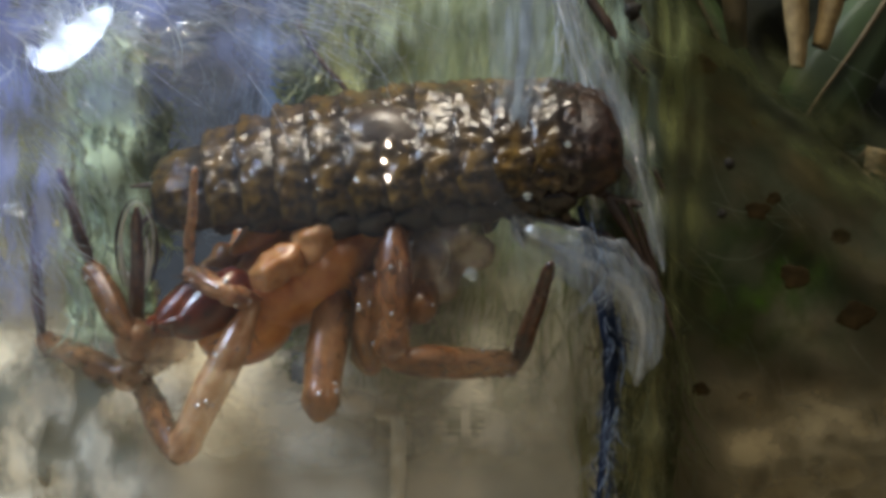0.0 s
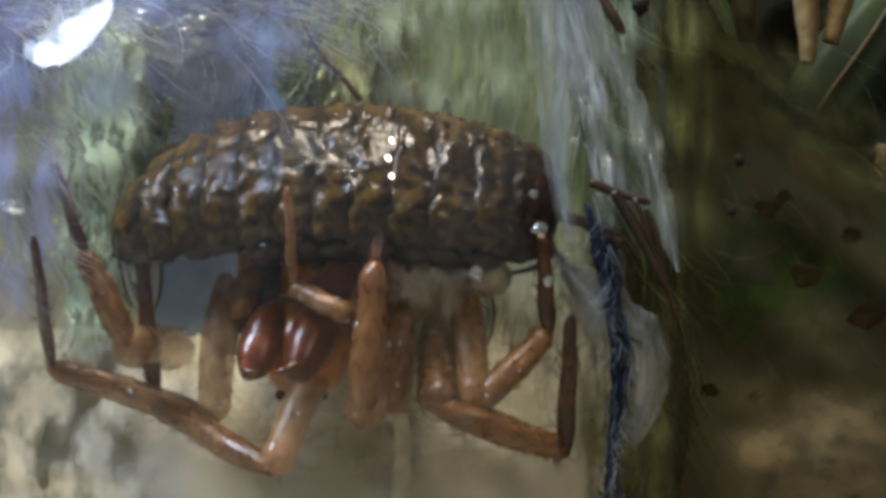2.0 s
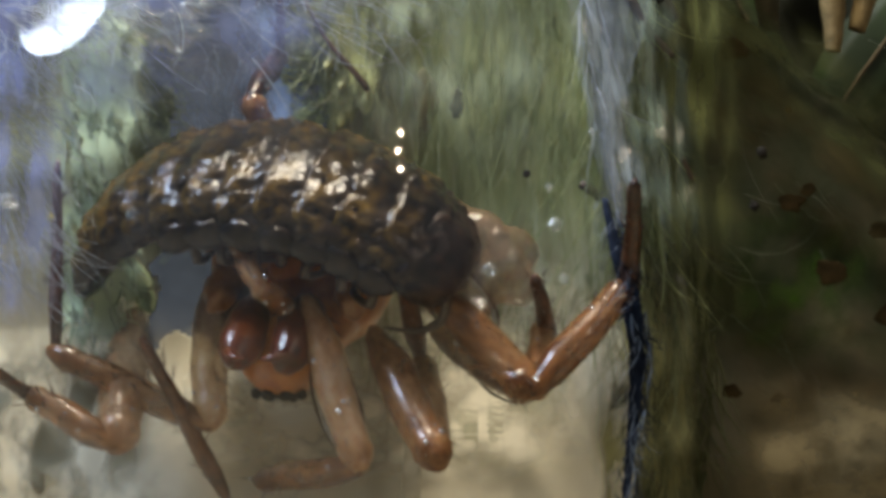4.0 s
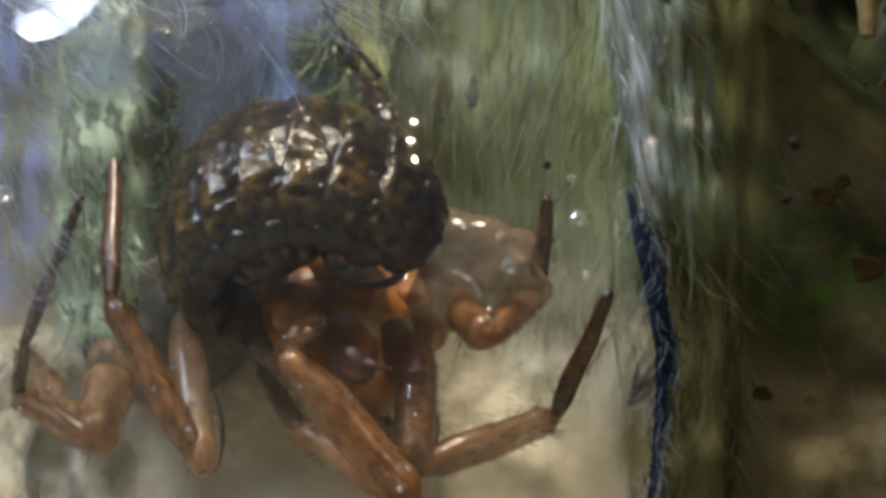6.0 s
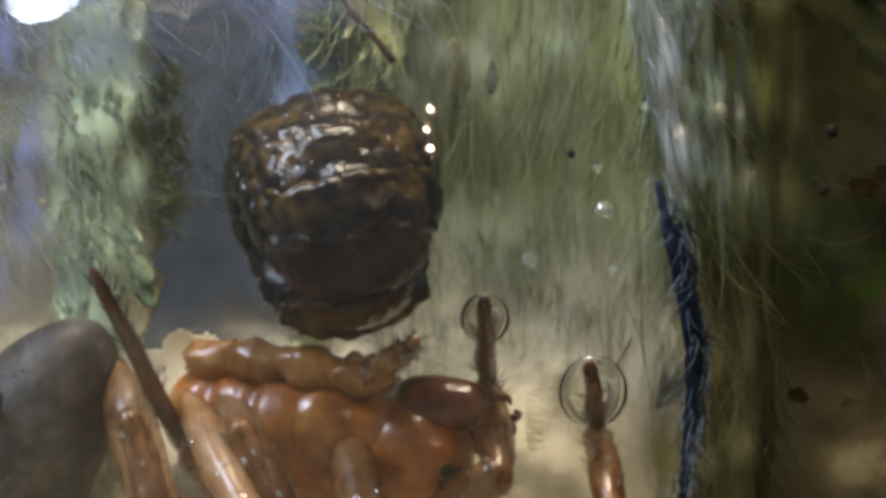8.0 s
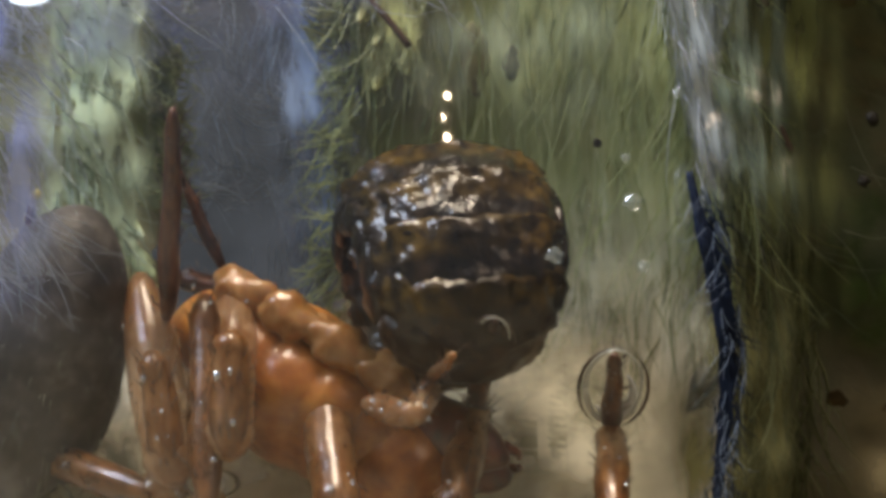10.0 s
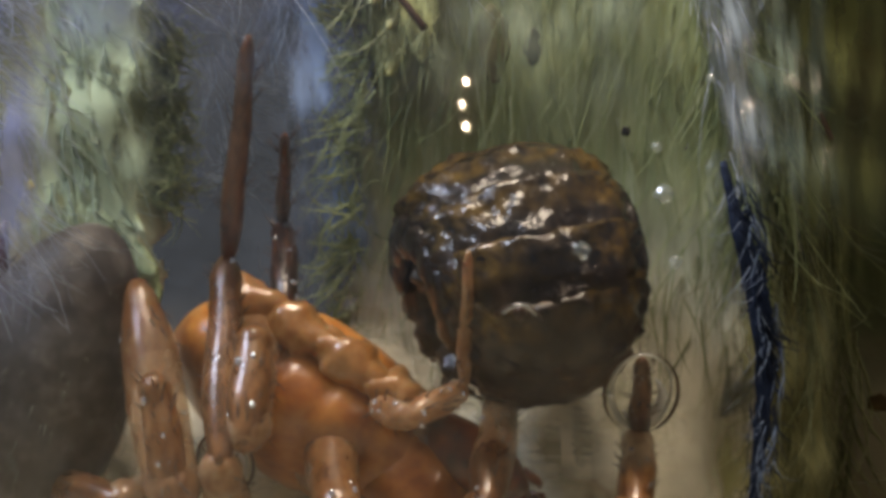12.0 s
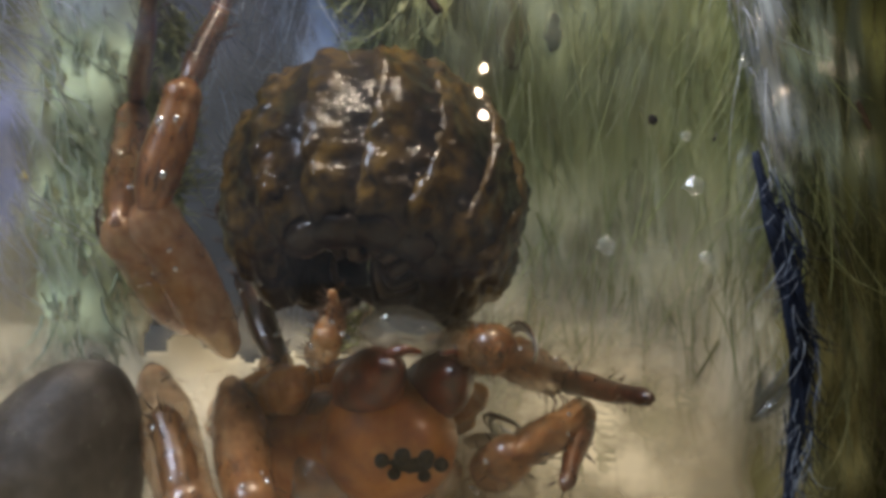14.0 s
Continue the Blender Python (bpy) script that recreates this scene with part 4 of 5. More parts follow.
for key, lens, rad, skins, ringed in LEG_TABLE:
    femur = part("pedipalp" if key == "P" else "leg", limb_piece(lens[0], rad[0] * 0.85, rad[0] * 0.9, rad[0] * 0.15), skins[0], spider)
    tibia = part("tibia", limb_piece(lens[1], rad[1] * 1.05, rad[1] * 0.85, rad[1] * 0.12), skins[1], femur)
    foot = part("tarsus", limb_piece(lens[2], rad[2] * 1.1, rad[2] * 0.6), skins[2], femur, "dark brown foot")
    hair_t = part("tibia_hairs", hairs(lens[1], rad[1], 34, ord(key)), M_HAIR, femur)
    hair_f = part("tarsus_hairs", hairs(lens[2], rad[2], 26, ord(key) + 50), M_HAIR, femur)
    part("femur_hairs", hairs(lens[0], rad[0], 30, ord(key) + 90), M_HAIR, femur)
    part("water_beads", beads(lens[0], rad[0] * 0.97, 6, ord(key) + 7), M_BEAD, femur, "tiny clear water beads")
    bead_t = part("water_beads", beads(lens[1], rad[1] * 0.97, 6, ord(key) + 17), M_BEAD, femur, "tiny clear water beads")
    extra = []
    if ringed:
        q = [2 * math.pi * k / 24 for k in range(25)]
        mid = lens[2] + 16 - ringed[1]
        loop = [Vector((math.cos(a) * ringed[0] * (1 + 0.08 * wob(k * 10, ringed[1], 30, 4)), 0, mid + math.sin(a) * ringed[1])) * U for k, a in enumerate(q)]
        extra.append(part("water_skin", tube(loop, [U * (3.4 + 1.6 * math.sin(a + 2.4)) for a in q], 8), M_MENISCUS, femur, "thin ring of water skin round the foot"))
        # dark tube painted in for the shadow line round the ring
        rim = [Vector((math.cos(a) * (ringed[0] * 1.16 + 3), 3, mid + math.sin(a) * ringed[1] * 1.1)) * U for a in q]
        extra.append(part("ring_shadow", tube(rim, [U * (1.7 + 1.2 * math.sin(2 * a + 1)) for a in q], 7), M_HAIR, femur, "dark tube drawn as the shadow line of the water ring"))
        # pale crescent painted in for the highlight on the water skin
        arc = [math.pi * (0.74 + 1.06 * k / 16) for k in range(17)]
        bow = [Vector((math.cos(a) * ringed[0] * 0.72, -6, mid - 0.25 * ringed[1] + math.sin(a) * ringed[1] * 0.62)) * U for a in arc]
        extra.append(part("water_edge", tube(bow, [U * 9.0 * math.sin(math.pi * (0.06 + 0.88 * k / 16)) for k in range(17)], 8), M_SKIN, femur, "white crescent painted as the highlight on the water skin"))
    LEGS[key] = (lens, femur, tibia, foot, (hair_t, bead_t), hair_f, extra)


def aim(p, q):
    z = (q - p).normalized()
    y = Vector((0, -1, 0))
    x = y.cross(z)
    if x.length < 0.02:
        x = Vector((1, 0, 0))
    x.normalize()
    y = z.cross(x)
    m = Matrix((x, y, z)).transposed().to_4x4()
    m.translation = p
    return m


def eased(rows):
    """The rows with steps put in wherever the turn from row to row is wide."""
    out = [rows[0]]
    for t, m in rows[1:]:
        t0, m0 = out[-1]
        turn = m0.to_quaternion().rotation_difference(m.to_quaternion()).angle
        turn = min(turn, 2 * math.pi - turn)
        n = int(turn / radians(70)) + 1
        for k in range(1, n):
            out.append((t0 + (t - t0) * k / n, m0.lerp(m, k / n)))
        out.append((t, m))
    return out


PIERCED = {"A": (0, 2.6), "D": (7.2, 12.2), "E": (6.8, 13.2)}  # when each ringed foot stands in the film


def move_leg(key, rows):
    """Rows: seconds, then hip, knee, ankle and tip."""
    lens, femur, tibia, foot, hair_t, hair_f, extra = LEGS[key]
    a, b, c = [], [], []
    for t, *ps in rows:
        p = [w(*q) for q in ps]
        base = aim(p[0], p[1])
        a.append((t, base))
        b.append((t, base.inverted() @ aim(p[1], p[2])))
        c.append((t, base.inverted() @ aim(p[2], p[3])))
    first, last = PIERCED.get(key, (0, 14))
    slack = Matrix.Translation((0, -60 * U, -80 * U))
    e = [(t, m if first <= t <= last else slack) for t, m in c]
    held = [t for t, m in c if first <= t <= last]
    e += [(t, slack) for t in (held[0] - 0.3, held[-1] + 0.3) if 0 < t < 14]  # the ring snaps off at once
    e.sort(key=lambda row: row[0])
    for rows_of, obs in ((a, (femur,)), (b, (tibia, *hair_t)), (c, (foot, hair_f)), (e, extra)):
        fine = eased(rows_of)
        for ob in obs:
            walk(ob, fine)


def body_pose(place, yaw, pitch, roll=0):
    return (Matrix.Translation(w(*place)) @ Matrix.Rotation(radians(yaw), 4, "Z") @ Matrix.Rotation(radians(pitch), 4, "Y")
            @ Matrix.Rotation(radians(180 + roll), 4, "X"))


def reach(place, end):
    """A pose at place whose x axis points at end, in the plane of the view."""
    p, q = w(*place), w(*end)
    a = math.atan2(q.z - p.z, q.x - p.x)
    return Matrix.Translation(p) @ Matrix.Rotation(-a, 4, "Y")


def motions():
    # the isopod: its place, the bend of its body, then its turn in the picture's plane, yaw, roll and pitch
    iso = [
        (0, (684, 273, -20), 20, 7, 0, 50, 0),
        (0.5, (695, 263, -20), 20, 9, 0, 50, 0),
        (0.8, (644, 309, -20), 35, 9, 0, 50, 0),
        (1, (638, 351, -20), 45, 7, 2, 52, 0),
        (1.5, (587, 338, -20), 60, 5, 5, 55, 0),
        (2, (573, 340, -20), 75, 2, 8, 55, 0),
        (2.5, (544, 337, -20), 98, 0, 10, 52, 0),
        (2.7, (534, 346, -20), 105, 0, 10, 48, 0),
        (4.8, (415, 388, -20), 130, 2, 25, 30, 0),
        (5, (423, 380, -20), 145, 5, 25, 30, 0),
        (5.5, (442, 394, -20), 195, 24, 30, 30, 0),
        (6, (464, 412, -20), 245, 36, 30, 30, 0),
        (6.5, (526, 398, -20), 275, 34, 34, 30, 0),
        (7, (526, 418, -20), 295, 0, 55, 30, -20),
        (7.5, (523, 413, -20), 330, -12, 82, 22, -40),
        (8.2, (560, 405, -20), 330, -12, 82, 22, -40),
        (10.3, (700, 496, 40), 335, -24, 76, 26, -24),
        (10.5, (709, 496, 40), 335, -24, 76, 26, -24),
        (11, (738, 490, 40), 335, -22, 76, 26, -24),
        (11.5, (752, 502, 40), 335, -20, 76, 26, -24),
        (12.1, (752, 511, 40), 335, -16, 72, 28, -20),
        (12.5, (711, 500, 40), 332, -6, 55, 30, -10),
        (13, (640, 412, 40), 325, -2, 28, 38, 0),
        (13.2, (608, 398, 40), 322, 0, 22, 40, 0),
        (13.5, (556, 392, 40), 322, 4, 18, 42, 8),
        (14, (535, 410, 40), 322, 10, 15, 45, 18),
    ]
    walk(isopod, [(t, Matrix.Translation(w(*p)) @ turned(al, ya, ro, pi)) for t, p, be, al, ya, ro, pi in iso])
    for i, seg in enumerate(iso_segments):
        walk(seg, [(r[0], iso_chain(r[2])[i]) for r in iso])
    # the spider's two body halves
    walk(spider, [(0, pose(0, 0, 0)), (14, pose(0, 0, 0))])
    walk(prosoma, [(t, body_pose(p, ya, pi, ro)) for t, p, ya, pi, ro in [
        (0, (558, 455, 60), 208, 35, 0),
        (0.5, (587, 490, 60), 228, 40, 0),
        (1, (526, 516, 60), 222, 40, 0),
        (1.5, (580, 491, 120), 232, 45, 0),
        (2, (593, 483, 120), 245, 45, 0),
        (2.7, (555, 494, 120), 248, 42, 0),
        (4.8, (538, 505, 165), 262, 35, 0),
        (5, (546, 510, 165), 266, 35, 0),
        (5.5, (558, 539, 165), 276, 33, -5),
        (6, (541, 567, 165), 290, 28, -8),
        (6.5, (587, 585, 165), 294, 24, -10),
        (7, (555, 648, 110), 306, 12, -15),
        (7.5, (481, 732, 110), 335, 5, -25),
        (8.2, (493, 755, 110), 340, 5, -25),
        (10.3, (469, 690, 110), 345, 30, -25),
        (11, (476, 711, 110), 345, 30, -25),
        (12.1, (473, 711, 110), 340, 30, -25),
        (12.5, (516, 729, 110), 322, 12, -18),
        (13, (523, 764, 185), 298, -10, -8),
        (13.2, (529, 752, 185), 295, -12, -5),
        (14, (498, 765, 185), 292, -12, -5),
    ]])
    walk(opisthosoma, [(t, body_pose(p, ya, pi)) for t, p, ya, pi in [
        (0, (615, 419, 200), 205, 20),
        (0.8, (613, 451, 200), 208, 20),
        (1.5, (591, 482, 200), 218, 20),
        (2.7, (545, 505, 200), 232, 20),
        (4.8, (480, 520, 260), 262, 10),
        (5.5, (400, 550, 260), 285, 10),
        (6, (285, 590, 250), 310, -20),
        (6.5, (255, 585, 200), 320, -55),
        (7, (125, 715, 150), 335, -60),
        (7.5, (70, 745, 80), 345, -60),
        (8.2, (62, 780, 80), 345, -60),
        (10.3, (102, 621, 60), 345, -75),
        (11, (101, 660, 60), 345, -70),
        (12.1, (114, 662, 60), 345, -70),
        (12.5, (92, 705, 80), 335, -65),
        (13.2, (120, 790, 80), 325, -60),
        (14, (110, 830, 80), 320, -60),
    ]])
    walk(air_coat, [(t, pose(*w(*p), 0, turn, 0)) for t, p, turn in [
        (0, (760, 440, -10), 0),
        (0.8, (768, 480, -10), 10),
        (1.5, (775, 481, -10), 0),
        (2, (781, 472, -10), 10),
        (2.7, (823, 484, -10), 20),
        (4.8, (798, 481, -10), 10),
        (5, (814, 491, -10), 0),
        (5.5, (806, 493, -10), 0),
        (6, (790, 503, -10), 10),
        (6.5, (793, 530, -10), 20),
        (7, (697, 622, 70), 30),
        (7.5, (586, 728, 70), 40),
        (8.2, (595, 751, 70), 40),
        (10.3, (558, 710, 70), 40),
        (11, (559, 755, 70), 30),
        (12.5, (583, 749, 70), 20),
        (13.2, (591, 746, 70), 0),
        (14, (541, 772, 70), 0),
    ]])
    walk(bubble, [(t, Matrix.Translation(w(*p)) @ Matrix.Rotation(radians(a), 4, "Y")) for t, p, a in [
        (0, (540, 470, 110), 0), (2.7, (550, 500, 110), 0), (4.8, (540, 505, 165), 0), (7, (560, 640, 120), 0), (8.2, (520, 740, 120), 0), (12.1, (520, 720, 120), 0), (12.5, (570, 640, 110), 10),
        (13, (620, 570, -20), 12), (13.5, (590, 560, -40), 10), (14, (582, 592, -50), 8)]])
    # the legs and the feeler: hip, knee, ankle and tip
    move_leg("A", [
        (0, (455, 538, -101), (323, 803, -150), (231, 659, 111), (247, 373, -53)),
        (0.5, (559, 580, -8), (511, 840, -150), (332, 666, 38), (251, 376, -98)),
        (1, (429, 645, -150), (228, 868, -150), (218, 621, 40), (264, 375, -175)),
        (1.5, (538, 589, -25), (436, 843, -150), (258, 722, 76), (239, 392, 76)),
        (2, (584, 591, 16), (483, 820, -150), (270, 716, 53), (237, 388, 53)),
        (2.5, (571, 581, 51), (483, 786, -150), (264, 704, 58), (253, 391, -44)),
        (5, (430, 516, -150), (598, 765, -150), (466, 827, 126), (348, 551, -11)),
        (5.5, (224, 528, -108), (354, 795, -150), (177, 640, 56), (168, 403, -174)),
        (6, (311, 567, 33), (358, 800, -150), (208, 538, -69), (196, 283, 140)),
        (6.5, (335, 567, 62), (395, 771, -150), (100, 827, -64), (25, 681, 222)),
        (7, (299, 604, 46), (299, 831, -150), (228, 531, -98), (269, 327, 158)),
        (7.5, (320, 689, -17), (427, 871, -230), (309, 779, 44), (176, 489, -41)),
        (8, (319, 688, -15), (428, 867, -230), (314, 776, 46), (185, 501, -81)),
        (8.8, (332, 795, 133), (399, 867, -150), (322, 682, 89), (219, 379, 10)),
        (9.6, (362, 883, 146), (372, 837, -150), (337, 571, 10), (299, 275, -130)),
        (10.5, (376, 914, 114), (338, 777, -150), (346, 477, -64), (385, 201, -241)),
        (11, (376, 891, 85), (353, 705, -150), (370, 402, -80), (381, 128, 104)),
        (11.5, (372, 906, 133), (362, 807, -150), (351, 526, -16), (374, 271, -224)),
        (12, (371, 900, 115), (362, 760, -150), (363, 497, 18), (400, 210, -141)),
        (12.5, (369, 652, 114), (355, 509, -150), (226, 484, 133), (331, 287, -110)),
        (13, (369, 590, 83), (234, 457, -150), (217, 312, 126), (266, 160, -163)),
        (13.5, (307, 598, 101), (219, 459, -150), (208, 312, 125), (256, 165, -167)),
        (14, (298, 591, 112), (232, 460, -150), (231, 304, 120), (276, 171, -178)),
    ])
    move_leg("B", [
        (0, (281, 617, 246), (215, 668, 0), (45, 606, 239), (56, 365, 14)),
        (0.5, (325, 615, 206), (300, 771, 0), (71, 623, 126), (66, 381, -98)),
        (1, (242, 626, 221), (120, 689, 0), (0, 596, 259), (58, 370, 24)),
        (1.5, (331, 542, 120), (285, 768, 0), (44, 601, 67), (79, 403, -194)),
        (2, (393, 493, 77), (373, 740, 0), (89, 651, 35), (86, 424, -205)),
        (2.5, (381, 503, 111), (393, 738, 0), (109, 642, 0), (43, 434, 248)),
        (5, (313, 568, 153), (301, 778, 0), (61, 643, 120), (132, 372, -55)),
        (5.5, (231, 608, 234), (187, 711, 0), (67, 647, 267), (129, 382, 79)),
        (6, (190, 569, 172), (177, 764, 0), (31, 631, 226), (151, 376, 54)),
        (6.5, (285, 507, 0), (213, 757, 0), (58, 607, 209), (139, 362, 3)),
        (7, (147, 787, 153), (215, 851, -90), (15, 848, 134), (54, 634, -114)),
        (7.5, (120, 946, 165), (96, 899, -90), (-24, 867, 183), (43, 678, -79)),
        (8, (121, 941, 166), (98, 903, -90), (-21, 872, 184), (46, 685, -80)),
        (10.5, (341, 771, 164), (298, 810, -90), (53, 746, 71), (51, 416, 71)),
        (11, (324, 792, 158), (248, 808, -90), (46, 746, 123), (46, 416, 123)),
        (11.5, (307, 805, 157), (226, 815, -90), (40, 774, 141), (45, 444, 141)),
        (12, (306, 810, 158), (226, 816, -90), (38, 774, 140), (48, 444, 140)),
        (12.5, (297, 815, 158), (220, 813, -90), (40, 784, 149), (60, 469, 52)),
        (13, (198, 811, 156), (148, 745, -90), (61, 607, 162), (164, 435, -101)),
        (13.5, (197, 900, 163), (157, 857, -90), (30, 834, 181), (68, 713, -124)),
        (14, (198, 896, 164), (158, 860, -90), (25, 845, 179), (65, 738, -131)),
    ])
    move_leg("C", [
        (0, (600, 470, -4), (567, 729, -130), (589, 537, 59), (557, 707, 304)),
        (0.5, (700, 480, -130), (700, 770, -130), (699, 532, -4), (696, 738, 214)),
        (1, (637, 560, 33), (573, 791, -130), (619, 622, 75), (568, 779, 325)),
        (1.5, (660, 481, 57), (649, 673, -160), (653, 403, -160), (672, 110, -98)),
        (2, (693, 522, 23), (637, 740, -160), (660, 471, -160), (684, 198, -38)),
        (2.5, (680, 503, 11), (604, 724, -160), (635, 542, 37), (683, 340, -180)),
        (5, (540, 637, -82), (731, 796, -230), (671, 648, -13), (585, 477, -243)),
        (5.5, (446, 631, -230), (655, 832, -230), (528, 761, -2), (457, 646, 266)),
        (6, (494, 623, -230), (684, 842, -230), (505, 743, -54), (428, 654, 222)),
        (6.5, (529, 643, -92), (688, 843, -230), (475, 677, -230), (333, 425, -151)),
        (7, (450, 639, 34), (512, 846, -160), (423, 600, -90), (338, 313, -90)),
        (7.5, (497, 721, 109), (565, 870, -130), (512, 763, 112), (541, 883, 385)),
        (8, (545, 701, 98), (591, 874, -130), (555, 749, 106), (574, 883, 374)),
        (10.5, (491, 637, 68), (521, 847, -130), (497, 694, 91), (503, 848, 349)),
        (11, (487, 669, 93), (525, 851, -130), (494, 719, 104), (506, 857, 370)),
        (11.5, (490, 676, 103), (516, 846, -130), (494, 723, 109), (497, 855, 379)),
        (12, (491, 675, 105), (517, 842, -130), (496, 722, 110), (499, 852, 381)),
        (12.5, (500, 635, 74), (528, 839, -130), (505, 691, 95), (512, 841, 354)),
        (13, (503, 665, 81), (510, 826, -160), (496, 679, 66), (512, 569, -213)),
        (13.5, (440, 680, 97), (474, 809, -160), (516, 596, 0), (548, 451, -261)),
        (14, (357, 664, 110), (398, 822, -130), (364, 708, 112), (366, 833, 385)),
    ])
    move_leg("D", [
        (0, (701, 401, -101), (694, 634, -140), (915, 644, -21), (968, 469, -219)),
        (0.5, (719, 430, -42), (728, 645, -140), (919, 645, 23), (978, 450, -154)),
        (1, (688, 560, 16), (700, 737, -140), (935, 687, -69), (950, 469, -229)),
        (1.5, (735, 501, -10), (724, 698, -140), (937, 767, -26), (982, 543, -170)),
        (2, (762, 562, 42), (767, 712, -140), (986, 794, -50), (992, 558, -180)),
        (2.5, (817, 542, 43), (763, 682, -140), (988, 789, -107), (1006, 565, -258)),
        (5, (703, 602, -17), (904, 585, -140), (934, 372, -12), (939, 197, -217)),
        (5.5, (697, 565, -40), (708, 779, -140), (884, 726, 31), (925, 459, 31)),
        (6, (691, 592, -28), (688, 800, -140), (906, 726, -40), (987, 528, -204)),
        (6.5, (739, 601, -26), (739, 808, -140), (967, 722, -79), (1011, 494, -216)),
        (7, (724, 637, -25), (768, 838, -140), (995, 738, -102), (1012, 513, -250)),
        (7.5, (673, 858, 55), (772, 768, -140), (768, 658, 85), (761, 534, -154)),
        (8, (692, 864, 66), (788, 799, -140), (770, 674, 77), (765, 542, -158)),
        (10.5, (668, 911, 82), (684, 831, -140), (720, 706, 74), (749, 569, -157)),
        (11, (678, 906, 82), (696, 827, -140), (725, 680, 61), (746, 557, -179)),
        (11.5, (687, 902, 82), (705, 823, -140), (731, 682, 66), (750, 561, -175)),
        (12, (688, 897, 82), (708, 820, -140), (734, 681, 68), (753, 562, -174)),
        (12.5, (705, 771, 74), (724, 672, -140), (751, 743, 99), (763, 808, -162)),
        (13, (638, 605, 85), (709, 603, -140), (773, 654, 97), (829, 685, -165)),
        (13.5, (633, 605, 89), (693, 603, -140), (766, 650, 95), (868, 675, -153)),
        (14, (636, 612, 88), (698, 614, -140), (779, 657, 94), (885, 673, -154)),
    ])
    move_leg("E", [
        (0, (760, 399, 102), (741, 558, -90), (755, 440, 58), (742, 539, 196)),
        (0.5, (813, 374, -120), (865, 618, -120), (799, 651, 55), (739, 651, -104)),
        (1, (646, 561, 88), (753, 650, -120), (867, 560, 2), (930, 421, -73)),
        (1.5, (775, 491, 10), (794, 704, -120), (937, 579, -120), (921, 409, -120)),
        (2, (811, 502, 9), (830, 715, -120), (957, 589, -57), (946, 424, -94)),
        (2.5, (807, 642, 93), (894, 544, -120), (919, 424, 25), (845, 299, -63)),
        (5, (705, 460, -120), (736, 708, -120), (731, 603, 39), (722, 509, -103)),
        (5.5, (752, 493, 68), (796, 652, -120), (870, 547, 20), (893, 465, -127)),
        (6, (709, 495, 89), (798, 599, -120), (881, 530, 36), (897, 378, -37)),
        (6.5, (722, 496, 82), (826, 599, -120), (883, 531, 48), (906, 407, -66)),
        (7, (822, 927, 112), (869, 848, -120), (909, 745, 34), (924, 618, -78)),
        (7.5, (867, 950, 105), (920, 854, -120), (926, 743, 34), (922, 618, -81)),
        (8, (891, 945, 106), (955, 859, -120), (936, 741, 28), (922, 638, -107)),
        (10.5, (846, 922, 110), (900, 840, -120), (912, 736, 39), (915, 625, -90)),
        (11, (837, 917, 110), (894, 836, -120), (913, 738, 41), (913, 624, -85)),
        (11.5, (837, 911, 107), (903, 832, -120), (916, 735, 43), (914, 631, -91)),
        (12, (835, 907, 107), (904, 828, -120), (917, 734, 44), (915, 630, -91)),
        (12.5, (774, 903, 109), (837, 825, -120), (876, 747, 49), (914, 631, -69)),
        (13, (728, 876, 111), (795, 807, -120), (868, 714, 29), (923, 629, -108)),
        (13.5, (693, 777, 125), (725, 738, -120), (816, 692, 40), (793, 785, -100)),
        (14, (688, 782, 126), (716, 747, -120), (817, 696, 33), (783, 782, -110)),
    ])
    move_leg("F", [
        (0, (312, 617, 255), (234, 599, -50), (156, 470, 39), (103, 300, 18)),
        (0.5, (312, 627, 251), (219, 603, -50), (152, 450, 1), (106, 292, -72)),
        (1, (312, 626, 245), (205, 598, -50), (146, 460, 41), (118, 322, -71)),
        (1.5, (311, 627, 252), (225, 599, -50), (150, 451, 8), (107, 295, -68)),
        (2, (311, 627, 254), (230, 609, -50), (154, 453, -26), (95, 290, 22)),
        (2.5, (311, 626, 255), (232, 608, -50), (156, 454, -17), (96, 288, 17)),
        (5, (183, 530, 129), (310, 757, -50), (156, 714, 22), (72, 676, -132)),
        (5.5, (215, 569, 206), (223, 754, -50), (96, 647, 5), (157, 572, -147)),
        (6, (215, 589, 209), (179, 766, -50), (48, 694, 41), (79, 599, -109)),
        (6.5, (307, 598, 211), (396, 750, -50), (315, 812, 93), (257, 819, -77)),
        (7, (325, 549, -57), (285, 858, -110), (309, 684, -110), (283, 819, 7)),
        (7.5, (180, 613, 55), (255, 872, -110), (216, 701, -110), (236, 840, 2)),
        (8, (199, 640, 80), (288, 876, -110), (239, 708, -110), (268, 847, 0)),
        (10.5, (249, 508, -9), (304, 802, -110), (276, 629, -110), (288, 765, 8)),
        (11, (253, 525, -61), (319, 829, -110), (284, 658, -110), (301, 791, 10)),
        (11.5, (245, 533, -3), (299, 825, -110), (273, 652, -110), (284, 789, 7)),
        (12, (244, 535, 7), (302, 822, -110), (273, 649, -110), (286, 786, 6)),
        (12.5, (219, 544, 40), (258, 819, -110), (242, 644, -110), (245, 784, 3)),
        (13, (221, 553, 110), (226, 779, -110), (233, 608, -73), (215, 753, 32)),
        (13.5, (237, 644, 138), (322, 820, -110), (266, 686, -12), (296, 808, 117)),
        (14, (252, 650, 139), (322, 831, -110), (277, 693, -11), (299, 818, 116)),
    ])
